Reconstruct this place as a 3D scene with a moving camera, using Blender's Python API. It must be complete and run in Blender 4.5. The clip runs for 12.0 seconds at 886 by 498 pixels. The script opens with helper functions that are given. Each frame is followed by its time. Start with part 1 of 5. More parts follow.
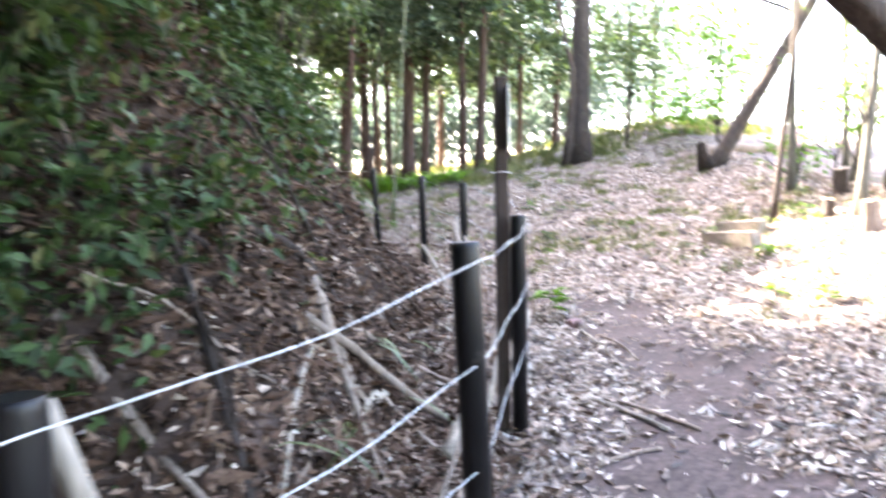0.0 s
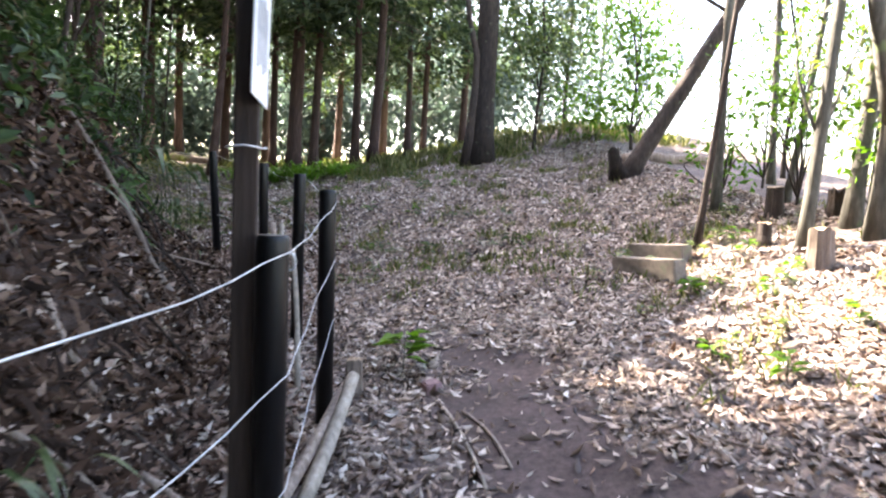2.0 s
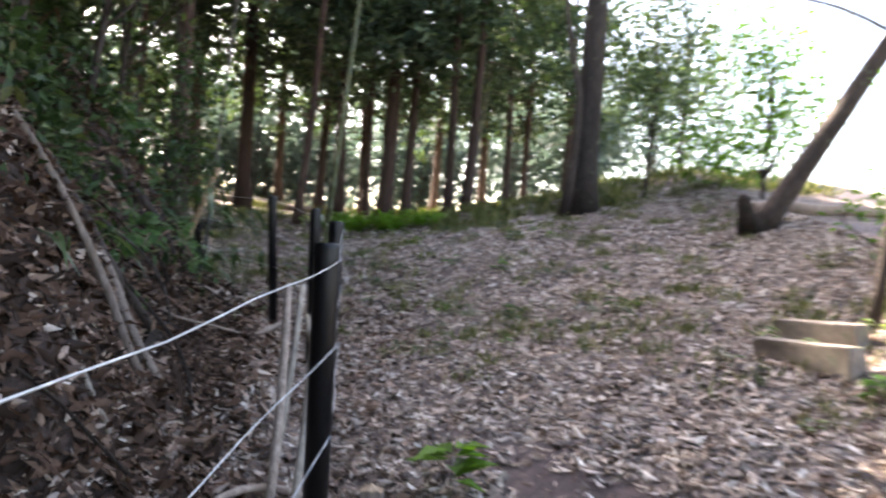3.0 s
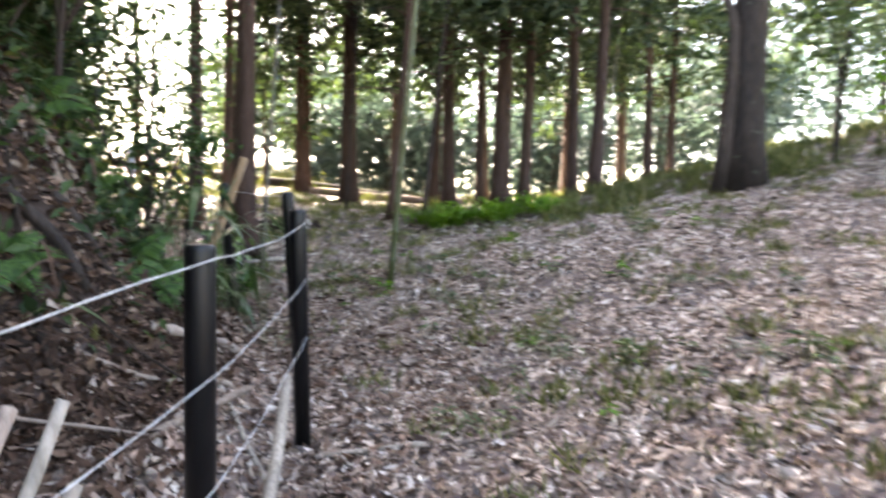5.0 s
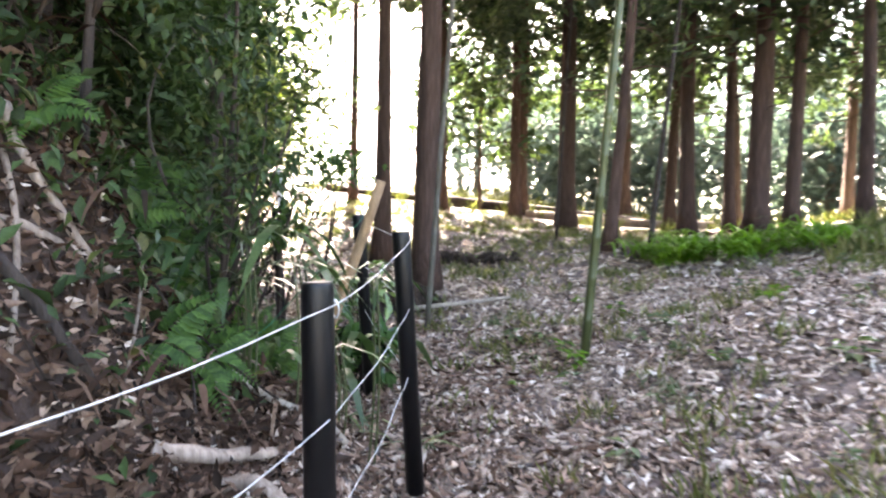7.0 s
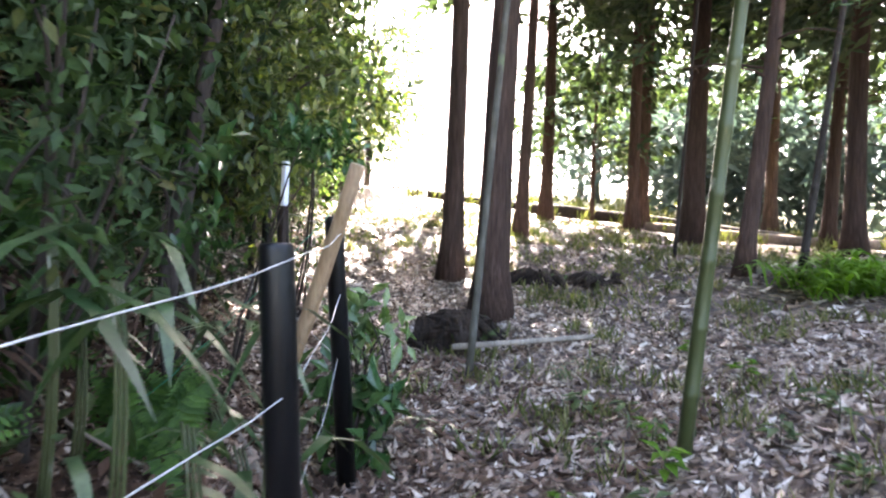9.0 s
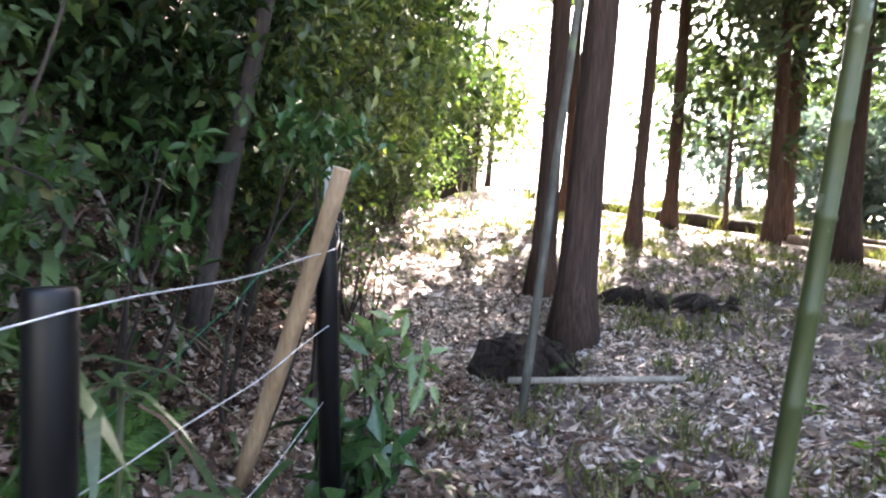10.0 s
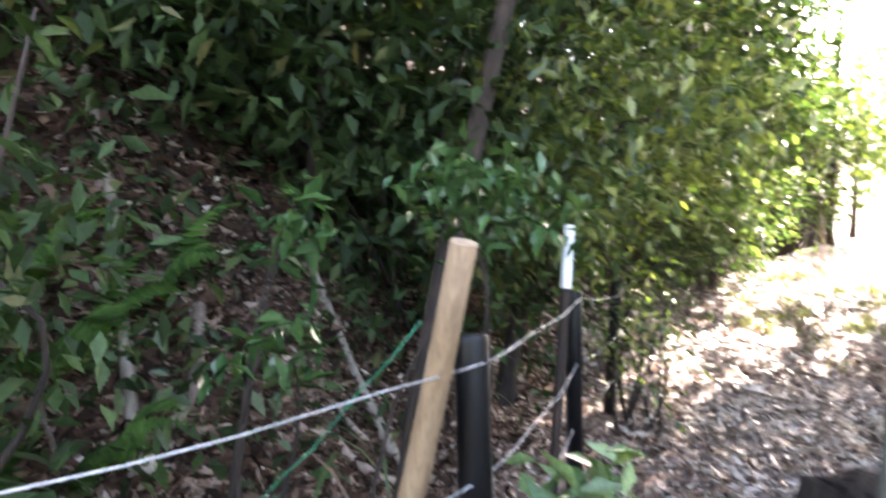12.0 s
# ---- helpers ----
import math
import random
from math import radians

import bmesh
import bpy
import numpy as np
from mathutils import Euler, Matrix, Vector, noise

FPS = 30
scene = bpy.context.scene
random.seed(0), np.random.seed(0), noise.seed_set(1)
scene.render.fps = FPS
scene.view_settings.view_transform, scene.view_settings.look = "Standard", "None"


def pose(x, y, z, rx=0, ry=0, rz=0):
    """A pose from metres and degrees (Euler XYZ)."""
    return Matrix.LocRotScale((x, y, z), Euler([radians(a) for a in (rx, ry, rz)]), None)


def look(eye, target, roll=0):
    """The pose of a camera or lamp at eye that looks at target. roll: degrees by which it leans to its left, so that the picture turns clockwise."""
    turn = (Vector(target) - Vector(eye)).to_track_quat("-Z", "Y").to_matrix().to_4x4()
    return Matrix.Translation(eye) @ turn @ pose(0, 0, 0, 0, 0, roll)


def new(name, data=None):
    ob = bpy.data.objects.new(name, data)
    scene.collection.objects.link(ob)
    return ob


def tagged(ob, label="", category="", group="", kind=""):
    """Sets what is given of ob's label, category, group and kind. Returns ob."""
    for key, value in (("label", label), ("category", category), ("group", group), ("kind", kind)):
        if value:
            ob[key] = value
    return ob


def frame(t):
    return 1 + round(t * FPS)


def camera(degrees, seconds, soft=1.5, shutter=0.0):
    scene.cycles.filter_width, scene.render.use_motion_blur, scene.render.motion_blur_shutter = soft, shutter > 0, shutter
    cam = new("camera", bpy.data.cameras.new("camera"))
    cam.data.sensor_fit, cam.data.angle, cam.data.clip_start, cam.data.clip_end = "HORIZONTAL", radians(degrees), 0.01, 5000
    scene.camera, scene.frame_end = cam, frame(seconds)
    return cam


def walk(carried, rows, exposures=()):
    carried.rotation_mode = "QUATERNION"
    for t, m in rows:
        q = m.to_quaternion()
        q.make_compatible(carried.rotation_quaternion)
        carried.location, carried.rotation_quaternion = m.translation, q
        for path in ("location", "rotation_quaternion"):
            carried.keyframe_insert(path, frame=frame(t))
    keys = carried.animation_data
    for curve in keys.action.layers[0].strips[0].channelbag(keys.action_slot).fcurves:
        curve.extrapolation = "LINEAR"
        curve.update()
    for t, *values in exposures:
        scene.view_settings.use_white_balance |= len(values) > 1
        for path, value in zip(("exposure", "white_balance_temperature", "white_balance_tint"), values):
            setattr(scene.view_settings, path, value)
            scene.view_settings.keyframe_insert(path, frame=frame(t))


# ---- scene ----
cam = camera(67.4, 12.0, soft=2.2, shutter=0.4)
# seconds, eye x y z, pitch, roll, yaw
ROWS = [
    (0, 0.004, -0.089, 1.400, -4.15, 1.07, 0.32),
    (0.5, 0.154, 0.316, 1.392, -7.86, 0.57, -9.67),
    (1, 0.300, 0.722, 1.444, -8.15, -1.60, -9.91),
    (1.5, 0.416, 1.188, 1.465, -8.20, -2.22, -11.71),
    (2, 0.628, 1.723, 1.426, -4.17, -2.29, -7.03),
    (2.5, 0.768, 2.269, 1.458, -3.90, -2.92, -8.27),
    (3, 0.943, 2.918, 1.470, -0.25, -3.28, 2.08),
    (3.2, 0.995, 3.205, 1.427, -1.48, -2.88, 6.55),
    (4.8, 1.297, 4.894, 1.566, -1.79, -0.95, 9.63),
    (5, 1.352, 5.090, 1.644, -2.05, -0.63, 14.99),
    (5.5, 1.287, 5.534, 1.710, -2.07, -0.81, 21.74),
    (6, 1.265, 6.058, 1.763, -0.96, -0.66, 26.27),
    (6.5, 1.176, 6.537, 1.806, -0.60, -0.95, 31.02),
    (7, 1.004, 7.038, 1.830, -0.62, -0.91, 35.36),
    (7.5, 0.909, 7.528, 1.895, -0.90, -0.99, 43.25),
    (7.7, 0.840, 7.689, 1.868, -0.87, -1.31, 43.19),
    (9.3, 0.375, 9.053, 1.889, 0.72, -3.51, 49.11),
    (9.5, 0.348, 9.268, 1.917, 0.96, -4.05, 52.81),
    (10, 0.260, 9.540, 2.007, -0.65, -4.50, 57.92),
    (10.5, -0.073, 9.887, 2.017, -5.37, -2.84, 57.22),
    (11, -0.081, 10.200, 2.128, -2.27, -2.97, 68.55),
    (11.5, -0.229, 10.337, 2.145, -1.64, -2.18, 76.37),
    (12, -0.498, 10.355, 2.161, 2.27, -4.02, 86.50),
]
walk(cam, [(t, pose(x, y, z, 90 + pitch, roll, yaw)) for t, x, y, z, pitch, roll, yaw in ROWS],
     [(0.0, 5.35, 7200, 16), (0.5, 4.62, 7200, 16), (1.5, 4.05, 7100, 16), (3.0, 3.75, 7200, 16), (5.0, 4.4, 7500, 16), (6.0, 4.78, 7500, 17), (7.5, 4.8, 7400, 17), (9.5, 4.45, 6800, 17), (10.5, 4.5, 7000, 19), (11.5, 4.8, 7000, 19), (12.0, 5.05, 7100, 19)])

# ---------------------------------------------------------------- sky, sun
SUN_AZ, SUN_EL = -42.0, 42.0        # degrees from +y towards +x, degrees up
world = bpy.data.worlds.new("sky")
scene.world = world
world.use_nodes = True
wn = world.node_tree.nodes
sky = wn.new("ShaderNodeTexSky")
sky.sky_type = "NISHITA"
sky.sun_disc = False
sky.sun_elevation, sky.sun_rotation = radians(SUN_EL), radians(SUN_AZ)
sky.dust_density, sky.air_density = 3.0, 1.0
wn["Background"].inputs[1].default_value = 0.105
world.node_tree.links.new(sky.outputs[0], wn["Background"].inputs[0])
sun = bpy.data.lights.new("sun", "SUN")
sun.energy, sun.angle, sun.color = 5.0, radians(0.6), (1.0, 0.95, 0.86)
sun_ob = new("sun", sun)
sd = Vector((math.sin(radians(SUN_AZ)) * math.cos(radians(SUN_EL)), math.cos(radians(SUN_AZ)) * math.cos(radians(SUN_EL)), math.sin(radians(SUN_EL))))
sun_ob.matrix_world = look(sd * 60, (0, 0, 0))


# ---------------------------------------------------------------- materials
def material(name):
    m = bpy.data.materials.new(name)
    m.use_nodes = True
    nt = m.node_tree
    return m, nt, nt.nodes, nt.links, nt.nodes["Principled BSDF"]


def ramp(nodes, stops):
    r = nodes.new("ShaderNodeValToRGB")
    els = r.color_ramp.elements
    while len(els) < len(stops):
        els.new(0.5)
    for e, (p, c) in zip(els, stops):
        e.position, e.color = p, (*c, 1)
    return r


def noise_node(nodes, links, scale, detail=6, stretch=(1, 1, 1), rough=0.6):
    tc = nodes.new("ShaderNodeTexCoord")
    mp = nodes.new("ShaderNodeMapping")
    mp.inputs["Scale"].default_value = stretch
    n = nodes.new("ShaderNodeTexNoise")
    n.inputs["Scale"].default_value, n.inputs["Detail"].default_value, n.inputs["Roughness"].default_value = scale, detail, rough
    links.new(tc.outputs["Object"], mp.inputs[0])
    links.new(mp.outputs[0], n.inputs["Vector"])
    return n


def surface(name, stops, scale=8, stretch=(1, 1, 1), rough=0.8, bump=0.4, bump_scale=40, dist=0.01, spot=None, metal=0.0, vary=0.0):
    """Colour by noise through a ramp, a second coarser noise for stains, and fine relief."""
    m, nt, nodes, links, bsdf = material(name)
    n = noise_node(nodes, links, scale, 8, stretch)
    r = ramp(nodes, stops)
    links.new(n.outputs[0], r.inputs[0])
    big = noise_node(nodes, links, scale * 0.17, 4, stretch)
    st = ramp(nodes, [(0.3, (0.62, 0.62, 0.62)), (0.7, (1.15, 1.15, 1.15))])
    links.new(big.outputs[0], st.inputs[0])
    mix = nodes.new("ShaderNodeMixRGB")
    mix.blend_type, mix.inputs[0].default_value = "MULTIPLY", 1.0
    links.new(r.outputs[0], mix.inputs[1])
    links.new(st.outputs[0], mix.inputs[2])
    out = mix.outputs[0]
    if spot:
        sp = noise_node(nodes, links, spot[0], 3)
        sr = ramp(nodes, [(spot[1], (0, 0, 0)), (spot[1] + 0.08, (1, 1, 1))])
        links.new(sp.outputs[0], sr.inputs[0])
        m2 = nodes.new("ShaderNodeMixRGB")
        m2.inputs[2].default_value = (*spot[2], 1)
        links.new(sr.outputs[0], m2.inputs[0])
        links.new(out, m2.inputs[1])
        out = m2.outputs[0]
    if vary:
        oi = nodes.new("ShaderNodeObjectInfo")
        hs = nodes.new("ShaderNodeHueSaturation")
        mr = nodes.new("ShaderNodeMapRange")
        mr.inputs[3].default_value, mr.inputs[4].default_value = 1 - vary, 1 + vary
        links.new(oi.outputs["Random"], mr.inputs[0])
        links.new(mr.outputs[0], hs.inputs["Value"])
        links.new(out, hs.inputs["Color"])
        out = hs.outputs[0]
    links.new(out, bsdf.inputs["Base Color"])
    b = nodes.new("ShaderNodeBump")
    b.inputs["Strength"].default_value, b.inputs["Distance"].default_value = bump, dist
    bn = noise_node(nodes, links, bump_scale, 6, stretch)
    links.new(bn.outputs[0], b.inputs["Height"])
    links.new(b.outputs[0], bsdf.inputs["Normal"])
    bsdf.inputs["Roughness"].default_value, bsdf.inputs["Metallic"].default_value = rough, metal
    bsdf.inputs["Specular IOR Level"].default_value = 0.3
    return m


def leafy(name, stops, rough=0.5, through_light=0.35, glow=(1.0, 1.15, 0.5)):
    """Leaves: colour by island, mottled, with light coming through the blade."""
    m, nt, nodes, links, bsdf = material(name)
    geo = nodes.new("ShaderNodeNewGeometry")
    r = ramp(nodes, stops)
    links.new(geo.outputs["Random Per Island"], r.inputs[0])
    n = noise_node(nodes, links, 60, 3)
    st = ramp(nodes, [(0.3, (0.7, 0.7, 0.7)), (0.75, (1.2, 1.2, 1.2))])
    links.new(n.outputs[0], st.inputs[0])
    mix = nodes.new("ShaderNodeMixRGB")
    mix.blend_type, mix.inputs[0].default_value = "MULTIPLY", 1.0
    links.new(r.outputs[0], mix.inputs[1])
    links.new(st.outputs[0], mix.inputs[2])
    links.new(mix.outputs[0], bsdf.inputs["Base Color"])
    bsdf.inputs["Roughness"].default_value = rough
    bsdf.inputs["Specular IOR Level"].default_value = 0.5 if rough < 0.5 else 0.18
    if through_light:
        tr = nodes.new("ShaderNodeBsdfTranslucent")
        tm = nodes.new("ShaderNodeMixRGB")
        tm.blend_type, tm.inputs[0].default_value, tm.inputs[2].default_value = "MULTIPLY", 1.0, (*glow, 1)
        links.new(mix.outputs[0], tm.inputs[1])
        links.new(tm.outputs[0], tr.inputs[0])
        ms = nodes.new("ShaderNodeMixShader")
        ms.inputs[0].default_value = through_light
        links.new(bsdf.outputs[0], ms.inputs[1])
        links.new(tr.outputs[0], ms.inputs[2])
        links.new(ms.outputs[0], nodes["Material Output"].inputs[0])
    return m


def ground_material():
    """Soil under a matted layer of old leaves: cells for the leaves, broad patches of bare earth."""
    m, nt, nodes, links, bsdf = material("leaf_mould")
    tc = nodes.new("ShaderNodeTexCoord")
    vo = nodes.new("ShaderNodeTexVoronoi")
    vo.inputs["Scale"].default_value = 16
    wob = noise_node(nodes, links, 7, 3)
    add = nodes.new("ShaderNodeVectorMath")
    add.operation = "MULTIPLY_ADD"
    add.inputs[1].default_value = (0.12, 0.12, 0.12)
    links.new(wob.outputs[1], add.inputs[0])
    links.new(tc.outputs["Object"], add.inputs[2])
    links.new(add.outputs[0], vo.inputs["Vector"])
    cells = ramp(nodes, [(0.0, (0.03, 0.019, 0.014)), (0.35, (0.07, 0.046, 0.035)), (0.7, (0.13, 0.09, 0.07)), (1.0, (0.24, 0.18, 0.145))])
    sep = nodes.new("ShaderNodeSeparateColor")
    links.new(vo.outputs["Color"], sep.inputs[0])
    links.new(sep.outputs[0], cells.inputs[0])
    soil_n = noise_node(nodes, links, 30, 8)
    soil = ramp(nodes, [(0.3, (0.05, 0.035, 0.032)), (0.7, (0.14, 0.1, 0.09))])
    links.new(soil_n.outputs[0], soil.inputs[0])
    big = noise_node(nodes, links, 1.1, 5)
    mask = ramp(nodes, [(0.42, (0, 0, 0)), (0.6, (1, 1, 1))])
    links.new(big.outputs[0], mask.inputs[0])
    mix = nodes.new("ShaderNodeMixRGB")
    links.new(mask.outputs[0], mix.inputs[0])
    links.new(soil.outputs[0], mix.inputs[1])
    links.new(cells.outputs[0], mix.inputs[2])
    links.new(mix.outputs[0], bsdf.inputs["Base Color"])
    b = nodes.new("ShaderNodeBump")
    b.inputs["Strength"].default_value, b.inputs["Distance"].default_value = 0.8, 0.03
    links.new(vo.outputs["Distance"], b.inputs["Height"])
    links.new(b.outputs[0], bsdf.inputs["Normal"])
    bsdf.inputs["Roughness"].default_value = 0.85
    return m


M_GROUND = ground_material()
M_FIELD = surface("dry_meadow", [(0.3, (0.3, 0.27, 0.18)), (0.7, (0.45, 0.42, 0.3))], 3, rough=0.9, bump_scale=20, dist=0.05)
M_SOIL = surface("trodden_soil", [(0.3, (0.045, 0.03, 0.028)), (0.7, (0.125, 0.09, 0.082))], 24, rough=0.85, bump_scale=60, dist=0.012)
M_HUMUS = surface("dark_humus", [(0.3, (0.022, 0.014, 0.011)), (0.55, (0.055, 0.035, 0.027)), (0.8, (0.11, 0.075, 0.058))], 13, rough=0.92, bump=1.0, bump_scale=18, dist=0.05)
M_LITTER = leafy("dead_leaves", [(0.0, (0.028, 0.017, 0.012)), (0.3, (0.115, 0.071, 0.05)), (0.6, (0.26, 0.182, 0.138)), (0.82, (0.43, 0.34, 0.275)), (1.0, (0.72, 0.64, 0.56))], 0.42, 0.12, (1.0, 0.8, 0.6))
# two browner leaf colours for the bank, darkened to carry its shade
M_DEBRIS = leafy("shade_brown_debris", [(0.0, (0.013, 0.007, 0.004)), (0.45, (0.04, 0.021, 0.013)), (0.8, (0.082, 0.046, 0.03)), (1.0, (0.18, 0.118, 0.082))], 0.85, 0.1, (1.0, 0.8, 0.6))
M_BANKLEAF = leafy("shade_brown_bank_leaves", [(0.0, (0.024, 0.013, 0.009)), (0.35, (0.085, 0.048, 0.032)), (0.65, (0.18, 0.112, 0.08)), (0.88, (0.34, 0.24, 0.185)), (1.0, (0.58, 0.48, 0.4))], 0.6, 0.12, (1.0, 0.8, 0.6))
M_POST = surface("black_plastic", [(0.3, (0.002, 0.002, 0.0025)), (0.7, (0.006, 0.006, 0.007))], 14, (1, 1, 0.3), rough=0.42, bump=0.2, bump_scale=70, dist=0.003, spot=(9, 0.68, (0.025, 0.022, 0.02)))
M_WIRE = surface("galvanised_wire", [(0.3, (0.42, 0.42, 0.43)), (0.7, (0.7, 0.7, 0.7))], 60, rough=0.45, bump_scale=200, dist=0.001, metal=0.35)
M_CORD = surface("green_cord", [(0.3, (0.02, 0.16, 0.09)), (0.7, (0.04, 0.27, 0.15))], 50, rough=0.6, bump_scale=200, dist=0.001)
M_CEDAR = surface("cedar_bark", [(0.25, (0.026, 0.015, 0.011)), (0.5, (0.062, 0.035, 0.026)), (0.8, (0.125, 0.078, 0.06))], 7, (6, 6, 0.5), rough=0.9, bump=0.9, bump_scale=9, dist=0.03, vary=0.25)
M_BARK = surface("dark_bark", [(0.25, (0.018, 0.013, 0.011)), (0.55, (0.046, 0.034, 0.028)), (0.85, (0.08, 0.062, 0.05))], 9, (3, 3, 0.8), rough=0.9, bump=0.8, bump_scale=12, dist=0.02, spot=(5, 0.64, (0.13, 0.15, 0.09)), vary=0.25)
M_GREYBARK = surface("grey_green_bark", [(0.25, (0.045, 0.041, 0.033)), (0.55, (0.1, 0.094, 0.076)), (0.85, (0.19, 0.18, 0.15))], 9, (3, 3, 0.8), rough=0.85, bump=0.6, bump_scale=14, dist=0.012, spot=(4, 0.6, (0.13, 0.16, 0.08)), vary=0.2)
M_BAMBOO = surface("green_bamboo", [(0.3, (0.034, 0.042, 0.015)), (0.7, (0.08, 0.092, 0.035))], 5, (1, 1, 0.3), rough=0.4, bump=0.2, bump_scale=60, dist=0.002, spot=(7, 0.62, (0.2, 0.2, 0.15)))
M_STAKE = surface("weathered_pale_wood", [(0.3, (0.22, 0.135, 0.075)), (0.7, (0.38, 0.255, 0.15))], 12, (5, 5, 0.4), rough=0.75, bump=0.5, bump_scale=20, dist=0.006)
M_DEAD = surface("dead_wood", [(0.25, (0.12, 0.085, 0.065)), (0.55, (0.26, 0.2, 0.16)), (0.85, (0.44, 0.37, 0.31))], 11, (4, 4, 0.6), rough=0.85, bump=0.7, bump_scale=22, dist=0.008, vary=0.35)
M_PALEWOOD = surface("bleached_wood", [(0.25, (0.16, 0.13, 0.1)), (0.7, (0.4, 0.34, 0.28))], 10, (4, 4, 0.5), rough=0.8, bump=0.5, bump_scale=24, dist=0.005, vary=0.2)
M_BOARD = surface("brown_timber", [(0.25, (0.016, 0.01, 0.008)), (0.7, (0.05, 0.033, 0.025))], 10, (6, 6, 0.4), rough=0.8, bump=0.6, bump_scale=20, dist=0.005)
M_CUT = surface("cut_wood", [(0.3, (0.3, 0.2, 0.13)), (0.7, (0.5, 0.37, 0.25))], 20, rough=0.85, bump_scale=50, dist=0.004)
M_WHITE = surface("white_sign_paint", [(0.3, (0.66, 0.66, 0.67)), (0.7, (0.82, 0.82, 0.83))], 6, rough=0.5, bump=0.1, bump_scale=30, dist=0.002, spot=(9, 0.66, (0.4, 0.39, 0.37)))
M_INK = surface("faded_ink", [(0.3, (0.28, 0.29, 0.31)), (0.7, (0.45, 0.46, 0.48))], 20, rough=0.6)
M_CONCRETE = surface("concrete", [(0.3, (0.17, 0.14, 0.115)), (0.7, (0.31, 0.265, 0.22))], 14, rough=0.9, bump=0.6, bump_scale=70, dist=0.006, spot=(6, 0.62, (0.17, 0.17, 0.12)))
M_STONE = surface("reddish_stone", [(0.3, (0.2, 0.11, 0.11)), (0.7, (0.36, 0.23, 0.23))], 14, rough=0.8, bump_scale=40)
M_ROT = surface("rotten_wood", [(0.3, (0.012, 0.008, 0.006)), (0.6, (0.036, 0.023, 0.016)), (0.85, (0.095, 0.062, 0.043))], 12, (3, 3, 0.7), rough=0.95, bump=1.0, bump_scale=16, dist=0.03, spot=(6, 0.62, (0.06, 0.09, 0.03)))
M_IRON = surface("rusty_dark_iron", [(0.3, (0.03, 0.024, 0.02)), (0.7, (0.09, 0.07, 0.06))], 12, rough=0.75)
G_DARK = [(0.0, (0.016, 0.03, 0.012)), (0.5, (0.034, 0.062, 0.022)), (0.9, (0.06, 0.1, 0.035)), (1.0, (0.11, 0.1, 0.04))]
L_DARK = leafy("evergreen_leaves", G_DARK, 0.55, 0.3)
L_CEDAR = leafy("cedar_sprays", [(0.0, (0.026, 0.044, 0.026)), (0.6, (0.058, 0.084, 0.05)), (1.0, (0.1, 0.13, 0.07))], 0.6, 0.3)
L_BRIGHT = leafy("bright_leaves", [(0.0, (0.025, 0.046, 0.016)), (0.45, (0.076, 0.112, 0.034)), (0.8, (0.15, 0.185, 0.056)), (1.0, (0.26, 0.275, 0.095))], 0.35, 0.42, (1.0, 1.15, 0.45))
L_MID = leafy("shrub_leaves", [(0.0, (0.035, 0.06, 0.024)), (0.6, (0.07, 0.11, 0.045)), (1.0, (0.13, 0.16, 0.06))], 0.4, 0.4)
L_BAMBOO = leafy("bamboo_leaves", [(0.0, (0.03, 0.06, 0.02)), (0.6, (0.06, 0.105, 0.035)), (1.0, (0.13, 0.16, 0.06))], 0.35, 0.4)
L_BLADE = leafy("dark_bamboo_blades", [(0.0, (0.022, 0.05, 0.018)), (0.7, (0.045, 0.085, 0.03)), (1.0, (0.08, 0.12, 0.05))], 0.32, 0.3)
L_GRASS = leafy("grass_blades", [(0.0, (0.09, 0.11, 0.04)), (0.5, (0.17, 0.19, 0.07)), (1.0, (0.34, 0.3, 0.16))], 0.6, 0.35)
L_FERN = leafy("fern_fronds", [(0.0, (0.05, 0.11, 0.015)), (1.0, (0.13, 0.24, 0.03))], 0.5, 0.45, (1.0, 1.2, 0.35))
# green raised in brightness to stand in for sun on these leaves
L_STRAP = leafy("sun_bright_strap_leaves", [(0.0, (0.08, 0.17, 0.02)), (1.0, (0.19, 0.33, 0.04))], 0.45, 0.5, (1.0, 1.2, 0.35))
L_BANKFERN = leafy("bank_fern_fronds", [(0.0, (0.03, 0.07, 0.018)), (1.0, (0.08, 0.15, 0.035))], 0.5, 0.4, (1.0, 1.2, 0.4))
L_GLOSS = leafy("glossy_broad_leaves", [(0.0, (0.03, 0.075, 0.025)), (1.0, (0.07, 0.13, 0.045))], 0.15, 0.25)
L_PLANT = leafy("pale_green_broad_leaves", [(0.0, (0.08, 0.14, 0.055)), (0.6, (0.15, 0.23, 0.1)), (1.0, (0.26, 0.34, 0.17))], 0.25, 0.35)
# bluish haze of the distance is put into this leaf colour
L_HAZE = leafy("hazed_distant_leaves", [(0.0, (0.07, 0.1, 0.09)), (1.0, (0.14, 0.175, 0.155))], 0.6, 0.35, (0.9, 1.05, 0.85))


